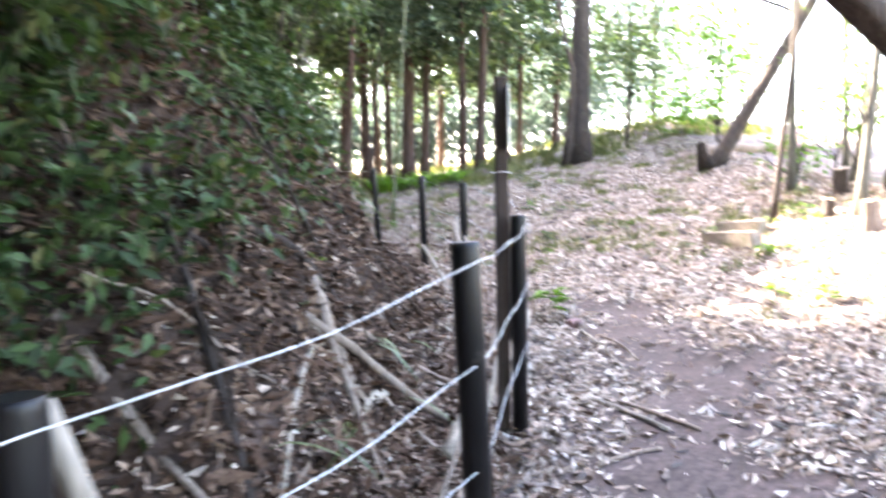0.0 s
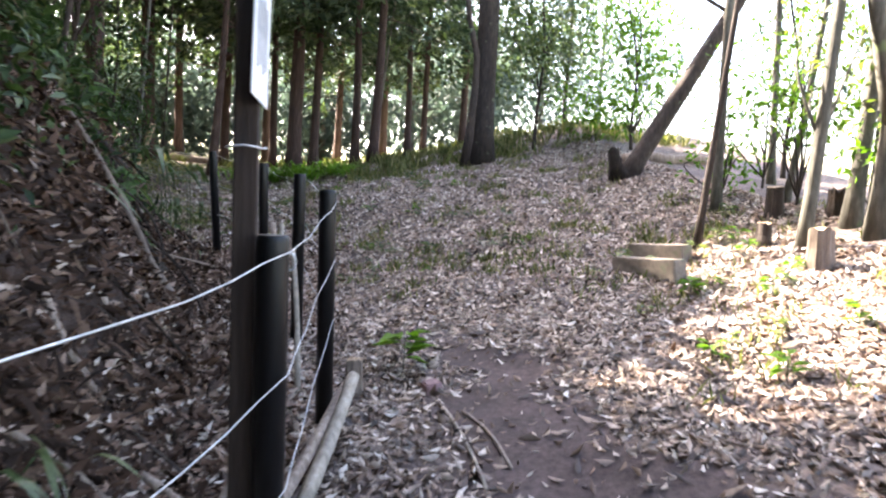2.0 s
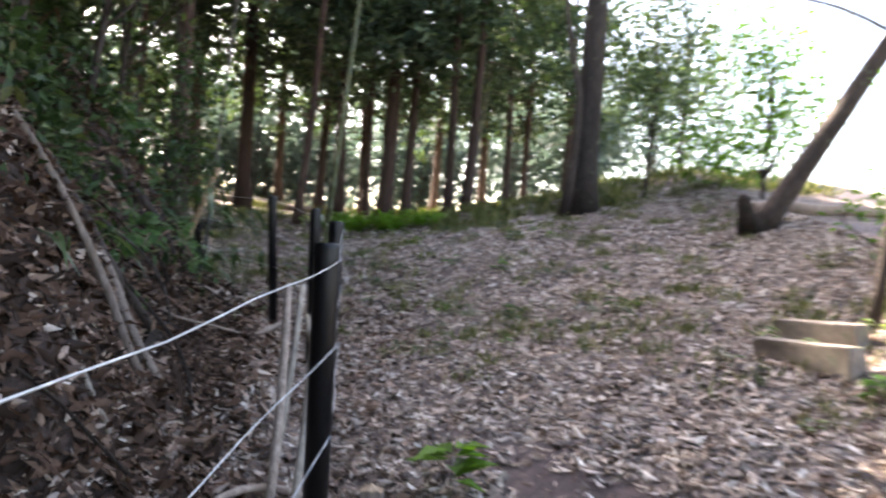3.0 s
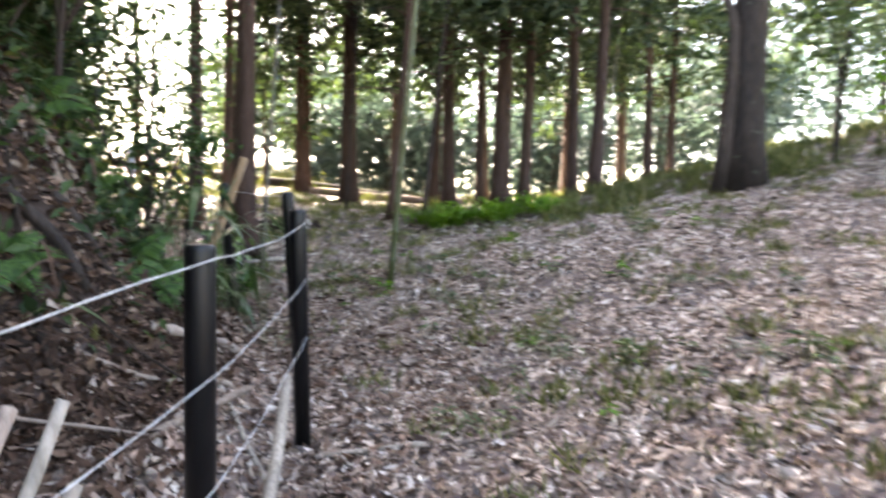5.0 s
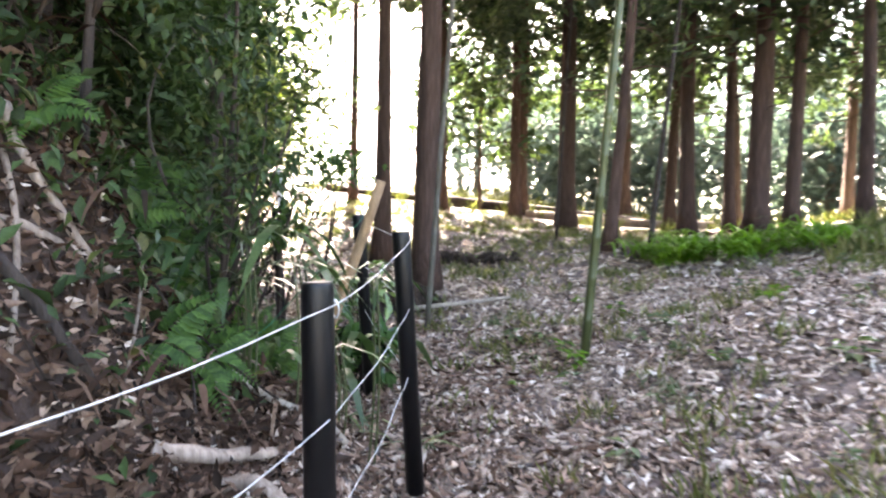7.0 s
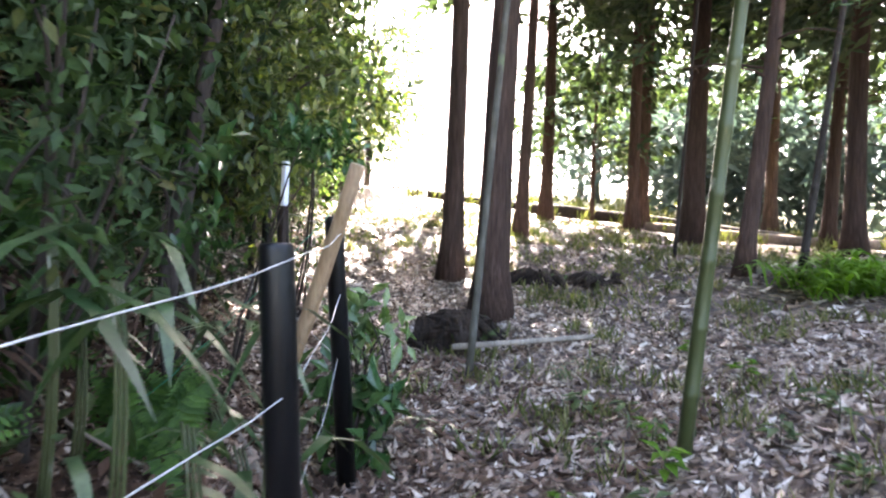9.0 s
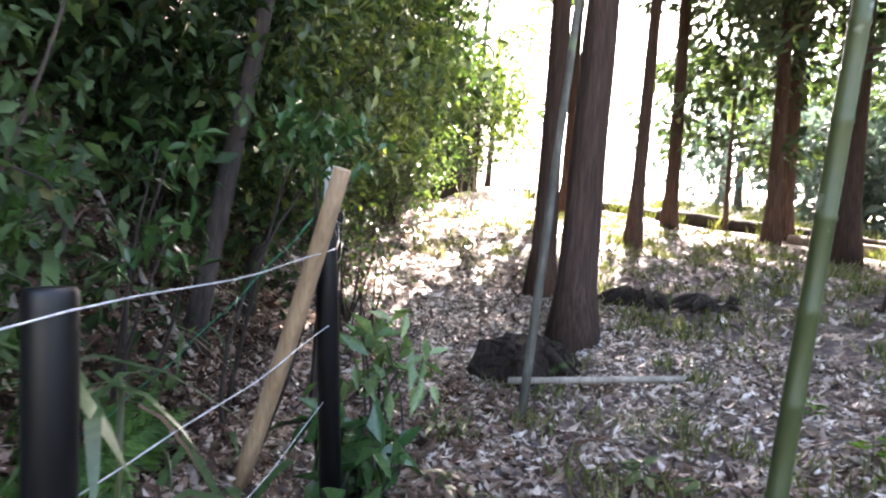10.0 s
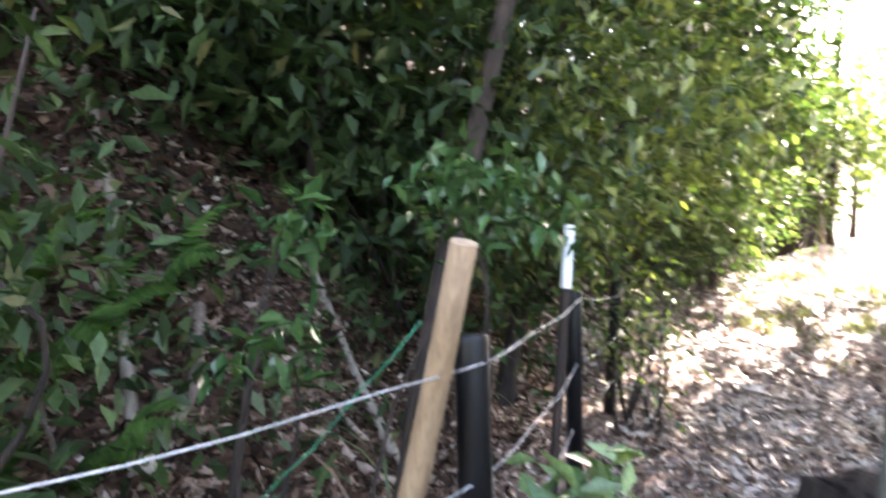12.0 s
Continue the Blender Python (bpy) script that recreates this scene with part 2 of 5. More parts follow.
# ---------------------------------------------------------------- mesh helpers
def mesh_np(name, verts, faces, mat, smooth=False):
    """A mesh from arrays: verts (n, 3), faces (m, k)."""
    me = bpy.data.meshes.new(name)
    verts, faces = np.asarray(verts, dtype=np.float32), np.asarray(faces, dtype=np.int32)
    k = faces.shape[1]
    me.vertices.add(len(verts))
    me.vertices.foreach_set("co", verts.ravel())
    me.loops.add(faces.size)
    me.loops.foreach_set("vertex_index", faces.ravel())
    me.polygons.add(len(faces))
    me.polygons.foreach_set("loop_start", np.arange(0, faces.size, k, dtype=np.int32))
    me.update(calc_edges=True)
    if smooth:
        me.polygons.foreach_set("use_smooth", np.ones(len(faces), dtype=bool))
    me.materials.append(mat)
    return me


def part(name, me, parent, label=""):
    ob = new(name, me)
    ob.parent = parent
    if label:
        tagged(ob, label)
    return ob


def thing(name, x, y, z, label, category, group="", kind=""):
    e = new(name)
    e.location = (x, y, z)
    e.empty_display_size = 0.1
    return tagged(e, label, category, group, kind)


def tube(points, radii, sides=10, rough=0.0, seed=0, cap=True):
    """Verts and quads of a tube along points, with lumpy radii and closed ends."""
    rng = np.random.default_rng(seed)
    pts = np.asarray(points, float)
    n = len(pts)
    tang = np.gradient(pts, axis=0)
    tang /= np.linalg.norm(tang, axis=1)[:, None]
    ref = np.array([1.0, 0.13, 0.07]) if abs(tang[0][2]) > 0.5 else np.array([0.05, 0.03, 1.0])
    verts, faces = [], []
    lobes = 1 + rough * rng.normal(size=sides)
    for i in range(n):
        s = np.cross(tang[i], ref)
        s /= np.linalg.norm(s)
        u = np.cross(s, tang[i])
        for j in range(sides):
            a = 2 * math.pi * j / sides
            r = radii[i] * lobes[j] * (1 + 0.5 * rough * rng.normal())
            verts.append(pts[i] + r * (math.cos(a) * s + math.sin(a) * u))
    for i in range(n - 1):
        for j in range(sides):
            a, b = i * sides + j, i * sides + (j + 1) % sides
            faces.append((a, b, b + sides, a + sides))
    if cap:
        for i, flip in ((0, 1), (n - 1, 0)):
            c = len(verts)
            verts.append(pts[i])
            for j in range(0, sides, 1):
                a, b = i * sides + j, i * sides + (j + 1) % sides
                faces.append((b, a, c, c) if flip else (a, b, c, c))
    return verts, faces


def tube_mesh(name, points, radii, mat, sides=10, rough=0.0, seed=0, smooth=True):
    v, f = tube(points, radii, sides, rough, seed)
    me = bpy.data.meshes.new(name)
    me.from_pydata([tuple(p) for p in v], [], [tuple(dict.fromkeys(q)) for q in f])
    me.update()
    if smooth:
        me.polygons.foreach_set("use_smooth", np.ones(len(me.polygons), dtype=bool))
    me.materials.append(mat)
    return me


def tubes_mesh(name, many, mat, sides=6, rough=0.0, seed=0):
    """Several tubes joined in one mesh: many is a list of (points, radii)."""
    V, F = [], []
    for i, (p, r) in enumerate(many):
        v, f = tube(p, r, sides, rough, seed + i)
        o = len(V)
        V += [tuple(q) for q in v]
        F += [tuple(dict.fromkeys(a + o for a in q)) for q in f]
    me = bpy.data.meshes.new(name)
    me.from_pydata(V, [], F)
    me.update()
    me.polygons.foreach_set("use_smooth", np.ones(len(me.polygons), dtype=bool))
    me.materials.append(mat)
    return me


def unit(a):
    return a / np.maximum(np.linalg.norm(a, axis=1)[:, None], 1e-6)


def leaves_mesh(name, base, way, up, length, width, mat, fold=0.25, droop=0.15):
    """Many leaves, each two triangles folded along the midrib."""
    way = unit(way)
    side = unit(np.cross(way, up))
    nrm = np.cross(side, way)
    L, W = length[:, None], width[:, None]
    v0 = base
    v1 = base + way * L * 0.45 + side * W * 0.5 + nrm * W * fold
    v2 = base + way * L - nrm * L * droop
    v3 = base + way * L * 0.45 - side * W * 0.5 + nrm * W * fold
    n = len(base)
    V = np.stack([v0, v1, v2, v3], 1).reshape(-1, 3)
    i = np.arange(n)[:, None] * 4
    F = np.concatenate([i + [0, 2, 1], i + [0, 3, 2]], 1).reshape(-1, 3)
    return mesh_np(name, V, F, mat)


def clump_points(rng, centre, radii, clumps, per, spread):
    """Points gathered in clumps within an ellipsoid, uneven at its edge."""
    d = unit(rng.normal(size=(clumps, 3)))
    r = rng.uniform(0.25, 1.08, clumps)[:, None] ** 0.6
    c = np.asarray(centre) + d * r * np.asarray(radii)
    p = np.repeat(c, per, 0) + rng.normal(size=(clumps * per, 3)) * spread
    return c, p


def bez(a, b, sag=0.0, bend=(0, 0, 0), n=8):
    a, b, bend = np.asarray(a, float), np.asarray(b, float), np.asarray(bend, float)
    t = np.linspace(0, 1, n)[:, None]
    return a + (b - a) * t + (4 * t * (1 - t)) * (bend + np.array([0, 0, -sag]))


# ---------------------------------------------------------------- the ground
FENCE = [(-0.69, 0.95), (0.055, 1.856), (0.395, 3.562), (0.458, 5.213), (0.175, 6.767), (-0.309, 8.305), (-1.054, 9.582), (-2.226, 10.546), (-3.935, 11.254), (-5.524, 12.0), (-7.0, 12.62)]
LINE = np.array([(-2.2, -8.0), (-1.2, -1.5)] + FENCE + [(-11.0, 15.2), (-22.0, 24.0)])


def fence_side(x, y):
    """Signed distance from the line of the fence (left of it, uphill, is plus) and the place along it."""
    best, sgn, along = np.full(np.shape(x), 1e9), np.zeros(np.shape(x)), np.zeros(np.shape(x))
    run = 0.0
    for (ax, ay), (bx, by) in zip(LINE[:-1], LINE[1:]):
        dx, dy = bx - ax, by - ay
        ll = math.hypot(dx, dy)
        t = np.clip(((x - ax) * dx + (y - ay) * dy) / ll ** 2, 0, 1)
        d = np.hypot(x - ax - t * dx, y - ay - t * dy)
        s = np.sign(dx * (y - ay) - dy * (x - ax))
        near = d < best
        best, sgn, along = np.where(near, d, best), np.where(near, s, sgn), np.where(near, run + t * ll, along)
        run += ll
    return best * sgn, along


def hill(x, y):
    """Height of the ground: a slope that rises along the path, a low mound, and the bank above the fence."""
    x, y = np.asarray(x, float), np.asarray(y, float)
    xx, yy = np.clip(x, -7, 5), np.where(y > 16, 16 + (np.minimum(y, 40) - 16) * 0.25, np.maximum(y, -6))
    z = -0.1259 + 0.0848 * xx + 0.0186 * yy + 0.0224 * xx * xx + 0.007 * yy * yy + 0.0021 * xx * yy
    z = z + np.clip(-7 - x, 0, 18) * 0.12 - np.clip(x - 7.5, 0, 60) * 0.1 - np.clip(y - 24, 0, 60) * 0.06 * (x > -9)
    for cx, cy, s2, up in ((0.5, 12.0, 2.88, 0.287), (0.6, 8.8, 3.38, -0.076), (2.5, 13.6, 5.0, 0.175), (-1.0, 11.0, 2.5, -0.128), (-2.6, 11.7, 1.5, 0.042)):
        z = z + up * np.exp(-((x - cx) ** 2 + (y - cy) ** 2) / s2)
    d, s = fence_side(x, y)
    foot = np.interp(s, [0, 9, 11, 12, 13.6, 15, 17, 21, 60], [0.9, 0.7, 0.4, 0.3, 0.35, 0.55, 0.5, 0.4, 1.2])
    lip = np.clip((d + 0.03) / 0.48, 0, 1)
    lip = lip * lip * (3 - 2 * lip) * np.interp(s, [12, 13.2, 15, 20, 22, 24], [0.0, 0.08, 0.42, 0.42, 0.2, 0.0])
    up = np.clip(d - foot, 0, None)
    steep = np.interp(s, [0, 10, 12, 14.5, 20, 22, 60], [1.1, 1.2, 1.4, 1.75, 1.7, 1.4, 1.0])
    bank = np.where(up < 0.4, 1.25 * up * up, 0.2 + (up - 0.4) * steep)
    bank = np.where(bank > 3.4, 3.4 + (bank - 3.4) * 0.45, bank)
    bank = np.minimum(bank, 6.5)
    rough = 0.11 * np.sin(1.9 * x + 0.6 * y) * np.sin(2.4 * y + 0.5) * np.clip(up, 0, 0.8) + 0.035 * np.sin(3.1 * x + 1.7 * y) * np.sin(2.3 * y - 1.1 * x) + 0.02 * np.sin(7.7 * x + 2 * y) * np.sin(6.9 * y)
    return z + bank + lip + rough * (0.6 + np.clip(up, 0, 1.2) * 2)


def h(x, y):
    return float(hill(x, y))


def spaced(lo, a, b, hi, fine, grow=1.22):
    """Grid lines: fine between a and b, wider and wider out to lo and hi."""
    mid = list(np.arange(a, b + 1e-6, fine))
    v, s = b, fine
    while v < hi:
        s *= grow
        v = min(v + s, hi)
        mid.append(v)
    v, s, low = a, fine, []
    while v > lo:
        s *= grow
        v = max(v - s, lo)
        low.append(v)
    return np.array(low[::-1] + mid)


gx, gy = spaced(-900, -9, 7, 900, 0.11), spaced(-900, -2, 19, 900, 0.11)
GX, GY = np.meshgrid(gx, gy)
GZ = hill(GX, GY)
nx, ny = len(gx), len(gy)
idx = np.arange(nx * ny).reshape(ny, nx)
quads = np.stack([idx[:-1, :-1], idx[:-1, 1:], idx[1:, 1:], idx[1:, :-1]], -1).reshape(-1, 4)
ground_me = mesh_np("ground", np.stack([GX, GY, GZ], -1).reshape(-1, 3), quads, M_GROUND, True)
ground_me.materials.append(M_FIELD)
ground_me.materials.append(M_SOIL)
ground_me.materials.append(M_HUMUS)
cx, cy = GX[:-1, :-1].ravel() + 0.05, GY[:-1, :-1].ravel() + 0.05
slot = np.where(((cy > 21.5) & (cx > -16)) | (cx > 8) | (np.hypot(cx, cy) > 40), 1, 0)


def trodden(x, y):
    """How bare the path is: 1 on its middle, 0 beside it."""
    mid = np.interp(y, [0, 2.5, 3.5, 5.2, 7.5, 10.0, 12.0], [0.8, 1.15, 1.4, 1.6, 0.75, -0.6, -2.2])
    wide = np.interp(y, [0, 3, 5, 6.5, 9], [0.55, 0.58, 0.5, 0.28, 0.15])
    wob = 0.16 * np.sin(3.3 * y + 0.7) + 0.1 * np.sin(8.1 * y)
    return np.clip(1.35 - np.abs(x - mid - wob) / wide, 0, 1) * np.clip((8.2 - y) / 2.5, 0, 1)


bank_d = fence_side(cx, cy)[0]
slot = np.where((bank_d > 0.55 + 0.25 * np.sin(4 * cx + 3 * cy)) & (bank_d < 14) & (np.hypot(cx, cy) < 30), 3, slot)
slot = np.where((trodden(cx, cy) > 0.55), 2, slot)
ground_me.polygons.foreach_set("material_index", slot.astype(np.int32))
tagged(new("ground", ground_me), "sloping woodland ground of dark soil and leaf mould", "ground", kind="structure")


def litter(name, n, box, seed, size, keep, label, mat=None, lift=0.012):
    """Fallen leaves lying on the ground at random, tilted and curled."""
    rng = np.random.default_rng(seed)
    x, y = rng.uniform(box[0], box[1], n), rng.uniform(box[2], box[3], n)
    k = rng.uniform(size=n) < keep(x, y)
    x, y = x[k], y[k]
    z = hill(x, y)
    e = 0.04
    nr = unit(np.stack([(z - hill(x + e, y)) / e, (z - hill(x, y + e)) / e, np.ones_like(z)], 1))
    nr = unit(nr + rng.normal(size=nr.shape) * 0.45)
    a = rng.uniform(0, 2 * math.pi, len(x))
    way = np.stack([np.cos(a), np.sin(a), np.zeros_like(a)], 1)
    way = unit(way - nr * (way * nr).sum(1)[:, None])
    L = rng.uniform(size[0], size[1], len(x)) * rng.choice([0.7, 1.0, 1.0, 1.35], len(x))
    W = L * rng.uniform(0.22, 0.5, len(x))
    p = np.stack([x, y, z + rng.uniform(0.002, lift * 2, len(x))], 1) - way * L[:, None] * 0.5
    me = leaves_mesh(name, p, way, nr, L, W, mat or M_LITTER, fold=-0.28, droop=-0.12)
    return tagged(new(name, me), label, "leaf litter", kind="stuff")


def near_density(x, y):
    d, s = fence_side(x, y)
    return np.clip(1.0 - 0.93 * trodden(x, y), 0, 1) * np.interp(d, [0.4, 1.0], [1.0, 0.0]) + np.interp(s, [17.5, 19.5], [0.04, 0.6]) * np.interp(d, [0.3, 0.9, 2.0, 3.5], [0, 1, 1, 0])


def bank_density(x, y):
    d, s = fence_side(x, y)
    patchy = 0.5 + 0.5 * np.sin(2.3 * x + 1.1 * y) * np.sin(1.7 * y - 0.6 * x)
    return np.interp(d, [0.3, 0.8, 3.0, 7.0], [0.0, 1.0, 0.8, 0.3]) * (0.5 + 0.6 * patchy)


def lower_bank(x, y):
    d, s = fence_side(x, y)
    patchy = 0.5 + 0.5 * np.sin(3.1 * x + 0.7 * y) * np.sin(2.3 * y - 0.9 * x)
    return np.interp(d, [0.0, 0.4, 1.0, 1.9], [0.3, 1.0, 0.65, 0.0]) * (0.4 + 0.7 * patchy)


litter("leaf_litter", 85000, (-3.2, 4.6, 0.6, 7.2), 3, (0.042, 0.088), near_density, "thick layer of dry grey-brown fallen leaves on the woodland floor")
litter("leaf_litter", 90000, (-5.5, 5.0, 7.2, 14.2), 4, (0.045, 0.092), near_density, "thick layer of dry brown fallen leaves on the mound")
litter("leaf_litter", 22000, (-12.0, 7.0, 14.2, 20.5), 5, (0.07, 0.13), near_density, "scattered dry leaves beneath the cedar trees")
litter("bank_debris", 90000, (-5.0, 0.2, 0.0, 11.5), 6, (0.05, 0.13), bank_density, "brown leaves and straps on the bank, shade put into their colour", M_DEBRIS, 0.03)
litter("bank_litter", 75000, (-4.2, 0.5, 0.0, 10.6), 16, (0.05, 0.1), lower_bank, "brown fallen leaves thick on the foot of the bank, darkened for shade", M_BANKLEAF, 0.025)
litter("bank_litter", 42000, (-5.6, -1.0, 9.0, 12.2), 17, (0.05, 0.1), lower_bank, "brown fallen leaves caught on the steep bank, darkened for shade", M_BANKLEAF, 0.025)
litter("bank_debris", 14000, (-10.0, -5.0, 0.0, 12.0), 8, (0.08, 0.16), bank_density, "brown leaves high on the bank, shade put into their colour", M_DEBRIS, 0.03)
litter("leaf_litter", 14000, (-11.0, -4.0, 9.0, 14.2), 7, (0.06, 0.12), near_density, "dry leaves along the bank and the sunlit path")


# ---------------------------------------------------------------- the fence
def post_mesh(height, r=0.045):
    prof = [(r, 0.0), (r, height - 0.02), (r * 0.97, height - 0.008), (r * 0.88, height)]
    pts = [(0, 0, z) for _, z in prof]
    v, f = tube(pts, [q for q, _ in prof], 20, 0.004, 5)
    me = bpy.data.meshes.new("post")
    me.from_pydata([tuple(p) for p in v], [], [tuple(dict.fromkeys(q)) for q in f])
    me.polygons.foreach_set("use_smooth", np.array([abs(p.normal.z) < 0.7 for p in me.polygons]))
    me.materials.append(M_POST)
    return me


TOPS = [1.1, 1.279, 1.315, 1.458, 1.58, 1.717, 1.877, 2.014, 2.127, 2.2, 2.36]
fence = thing("fence", 0, 0, 0, "low path fence of black round posts and three pale wires", "fence")
PM = post_mesh(1.3)
rng = np.random.default_rng(11)
FOOT = {1: (0.04, 0.0), 3: (0.01, 0.0), 5: (0.02, 0.02), 6: (0.05, 0.06), 7: (0.03, 0.1), 8: (0.02, 0.07)}     # how far the foot stands out from under the top
for i, ((px, py), top) in enumerate(zip(FENCE, TOPS)):
    p = part("post", PM, fence, "black recycled-plastic post with a worn top")
    fx, fy = FOOT.get(i, (0.0, 0.0))
    up = Vector((-fx, -fy, 1.1)).normalized()
    p.matrix_local = Matrix.Translation(Vector((px, py, top)) - up * 1.3) @ up.to_track_quat("Z", "Y").to_matrix().to_4x4() @ pose(0, 0, 0, 0, 0, 37 * i)


def along(i, drop):
    """Where a wire meets post i, on the side that faces the path."""
    a, b = np.array(FENCE[max(i - 1, 0)]), np.array(FENCE[min(i + 1, len(FENCE) - 1)])
    t = (b - a) / np.linalg.norm(b - a)
    n = np.array([t[1], -t[0]])
    return np.array([*(np.array(FENCE[i]) + n * 0.049), TOPS[i] - drop])


for k, drop in enumerate((0.05, 0.37, 0.69)):
    pts = [np.array([-1.6, -0.6, 1.0 - drop])]
    for i in range(len(FENCE)):
        q = along(i, drop + (0.02 * math.sin(3 * i + k)))
        s = bez(pts[-1], q, 0.004 + 0.008 * ((i * 7 + k * 3) % 4), (0.012 * math.sin(i + k), 0.01, 0), 9)
        pts += [p + np.array([0.004 * math.sin(11 * j + i), 0, 0.005 * math.sin(5 * j + 2 * i + k)]) for j, p in enumerate(s[1:-1])] + [q]
    part("wire", tube_mesh("wire", pts, [0.0021] * len(pts), M_WIRE, 6), fence, "pale twisted galvanised wire")
for i, drop in ((2, 0.05), (6, 0.42), (5, 0.05)):
    c = along(i, drop)
    loop = [c + np.array([0.014 * math.sin(a), 0.002 * a, -0.022 + 0.024 * math.cos(a)]) for a in np.linspace(0, 6.0, 12)]
    part("tie", tube_mesh("tie", loop, [0.003] * 12, M_WIRE, 5), fence, "bent wire loop hanging from the strand")


# ---------------------------------------------------------------- trees
def trunk_points(base, lean, height, wob, rng, n=14):
    t = np.linspace(0, 1, n)
    ph = rng.uniform(0, 6.28, 4)
    x = base[0] + lean[0] * height * t + wob * np.sin(2.6 * t * 3 + ph[0]) * t
    y = base[1] + lean[1] * height * t + wob * np.sin(2.1 * t * 3 + ph[1]) * t
    return np.stack([x, y, base[2] - 0.12 + height * t], 1)


def cedar_crown(seed, r=1.7, depth=9.0, n=150, per=22, droop=0.5):
    """Drooping sprays in rough tiers round the stem, wider below; with its own dead twigs left out."""
    rng = np.random.default_rng(seed)
    tt = rng.uniform(0, 1, n) ** 0.8
    a = rng.uniform(0, 6.28, n)
    rr = r * (1.05 - 0.8 * tt) * rng.uniform(0.35, 1.1, n)
    c = np.stack([np.cos(a) * rr, np.sin(a) * rr, tt * depth - rr * 0.35], 1)
    p = np.repeat(c, per, 0) + rng.normal(size=(n * per, 3)) * (0.2, 0.2, 0.16)
    out = np.repeat(np.stack([np.cos(a), np.sin(a), np.zeros_like(a)], 1), per, 0)
    way = out + rng.normal(size=p.shape) * 0.7 + np.array([0, 0, -droop])
    L = rng.uniform(0.16, 0.36, len(p))
    return leaves_mesh("crown", p, way, unit(rng.normal(size=p.shape) + (0, 0, 1.0)), L, L * 0.4, L_CEDAR, 0.1, 0.2)


CROWNS = [cedar_crown(21, 2.1, 5.0, 120, 26), cedar_crown(22, 2.3, 5.2, 125, 26), cedar_crown(23, 1.9, 4.8, 110, 26)]
HIGHCROWN = cedar_crown(27, 2.1, 5.0, 330, 26)
LOWCROWNS = [cedar_crown(24, 2.0, 5.2, 118, 24), cedar_crown(25, 2.3, 5.6, 124, 24), cedar_crown(26, 1.8, 5.0, 108, 24)]


def cedar(x, y, diam, lean=(0, 0), height=15.0, bare=6.0, low=False, seed=0, flat=1.0, wide=1.0, spread=0.0, label="tall straight cedar with reddish-brown fibrous bark"):
    rng = np.random.default_rng(100 + seed)
    z = h(x, y)
    e = thing("cedar_tree", x, y, z, label, "tree", "cedar grove")
    pts = trunk_points((0, 0, 0), lean, height, 0.05, rng, 16)
    hh = pts[:, 2] + 0.12
    rad = diam / 2 * (1 - 0.6 * hh / height) * (1 + 0.55 * np.exp(-hh / 0.28))
    part("trunk", tube_mesh("trunk", pts, rad, M_CEDAR, 14, 0.05, seed), e)
    c = part("crown", (LOWCROWNS if low else CROWNS)[seed % 3], e, "dark green drooping sprays")
    c.matrix_local = pose(lean[0] * bare, lean[1] * bare, bare, 0, 0, seed * 77) @ Matrix.Diagonal((wide, wide, flat, 1))
    if spread:
        top = part("crown", HIGHCROWN, e, "unseen dense upper sprays added for shade")
        top.matrix_local = pose(lean[0] * (height - 4.5), lean[1] * (height - 4.5), height - 4.5, 0, 0, seed * 41) @ Matrix.Diagonal((spread, spread, 0.95, 1))
    if low == 1:
        twigs = []
        for k in range(7):
            a, zz = rng.uniform(0, 6.28), rng.uniform(bare * 0.45, bare + 1.5)
            s = np.array([lean[0] * zz, lean[1] * zz, zz])
            twigs.append((bez(s, s + np.array([math.cos(a), math.sin(a), -0.15]) * rng.uniform(0.5, 1.3), -0.1, n=5), [0.018, 0.014, 0.01, 0.007, 0.003]))
        for p, r in twigs:
            part("limb", tube_mesh("limb", p, r, M_CEDAR, 5), e, "thin dead side branch")
    return e


# grove ahead and to the west: x, y, trunk diameter, lean, bare height, crown starts low
GROVE = [
    (-3.72, 13.33, 0.33, (-0.02, 0.034), 5.0, 2), (-5.07, 14.12, 0.25, (0.01, -0.01), 5.0, 2), (-6.22, 16.72, 0.2, (0.03, 0), 5.0, 2),
    (-7.98, 19.62, 0.24, (0, 0), 5.0, 2),
    (-6.55, 20.55, 0.24, (-0.01, 0), 3.8, 1), (-4.78, 19.5, 0.36, (0.0, 0), 3.9, 1),
    (-2.38, 15.68, 0.17, (0.06, 0.05), 4.6, 1), (-1.65, 19.4, 0.2, (0, 0), 3.6, 1), (-1.05, 18.55, 0.38, (0.02, 0), 4.2, 1),
    (-2.25, 19.0, 0.29, (-0.01, 0), 4.0, 1), (-0.6, 18.75, 0.24, (0.03, 0), 3.8, 1), (0.45, 17.6, 0.2, (0.01, 0), 3.8, 1),
    (0.85, 17.3, 0.22, (0.05, 0), 4.0, 1), (1.9, 21.0, 0.2, (0.0, 0), 3.2, 1), (2.5, 22.5, 0.2, (0.01, 0), 3.0, 1),
    (-3.3, 21.5, 0.24, (0.03, 0), 3.5, 1), (-2.4, 23.5, 0.26, (-0.02, 0), 3.4, 1), (-0.2, 24.0, 0.26, (0.02, 0), 3.2, 1),
    # the last cedar is added, hidden behind nearer trunks, to shade the path
    (1.3, 24.5, 0.28, (0.0, 0), 3.0, 1), (3.7, 22.5, 0.22, (0.02, 0), 3.4, 1), (-6.9, 21.5, 0.26, (0, 0), 4.5, 1), (-5.2, 24.0, 0.26, (0, 0), 3.6, 1), (-10.2, 19.0, 0.22, (0, 0), 8.2, 2),
]
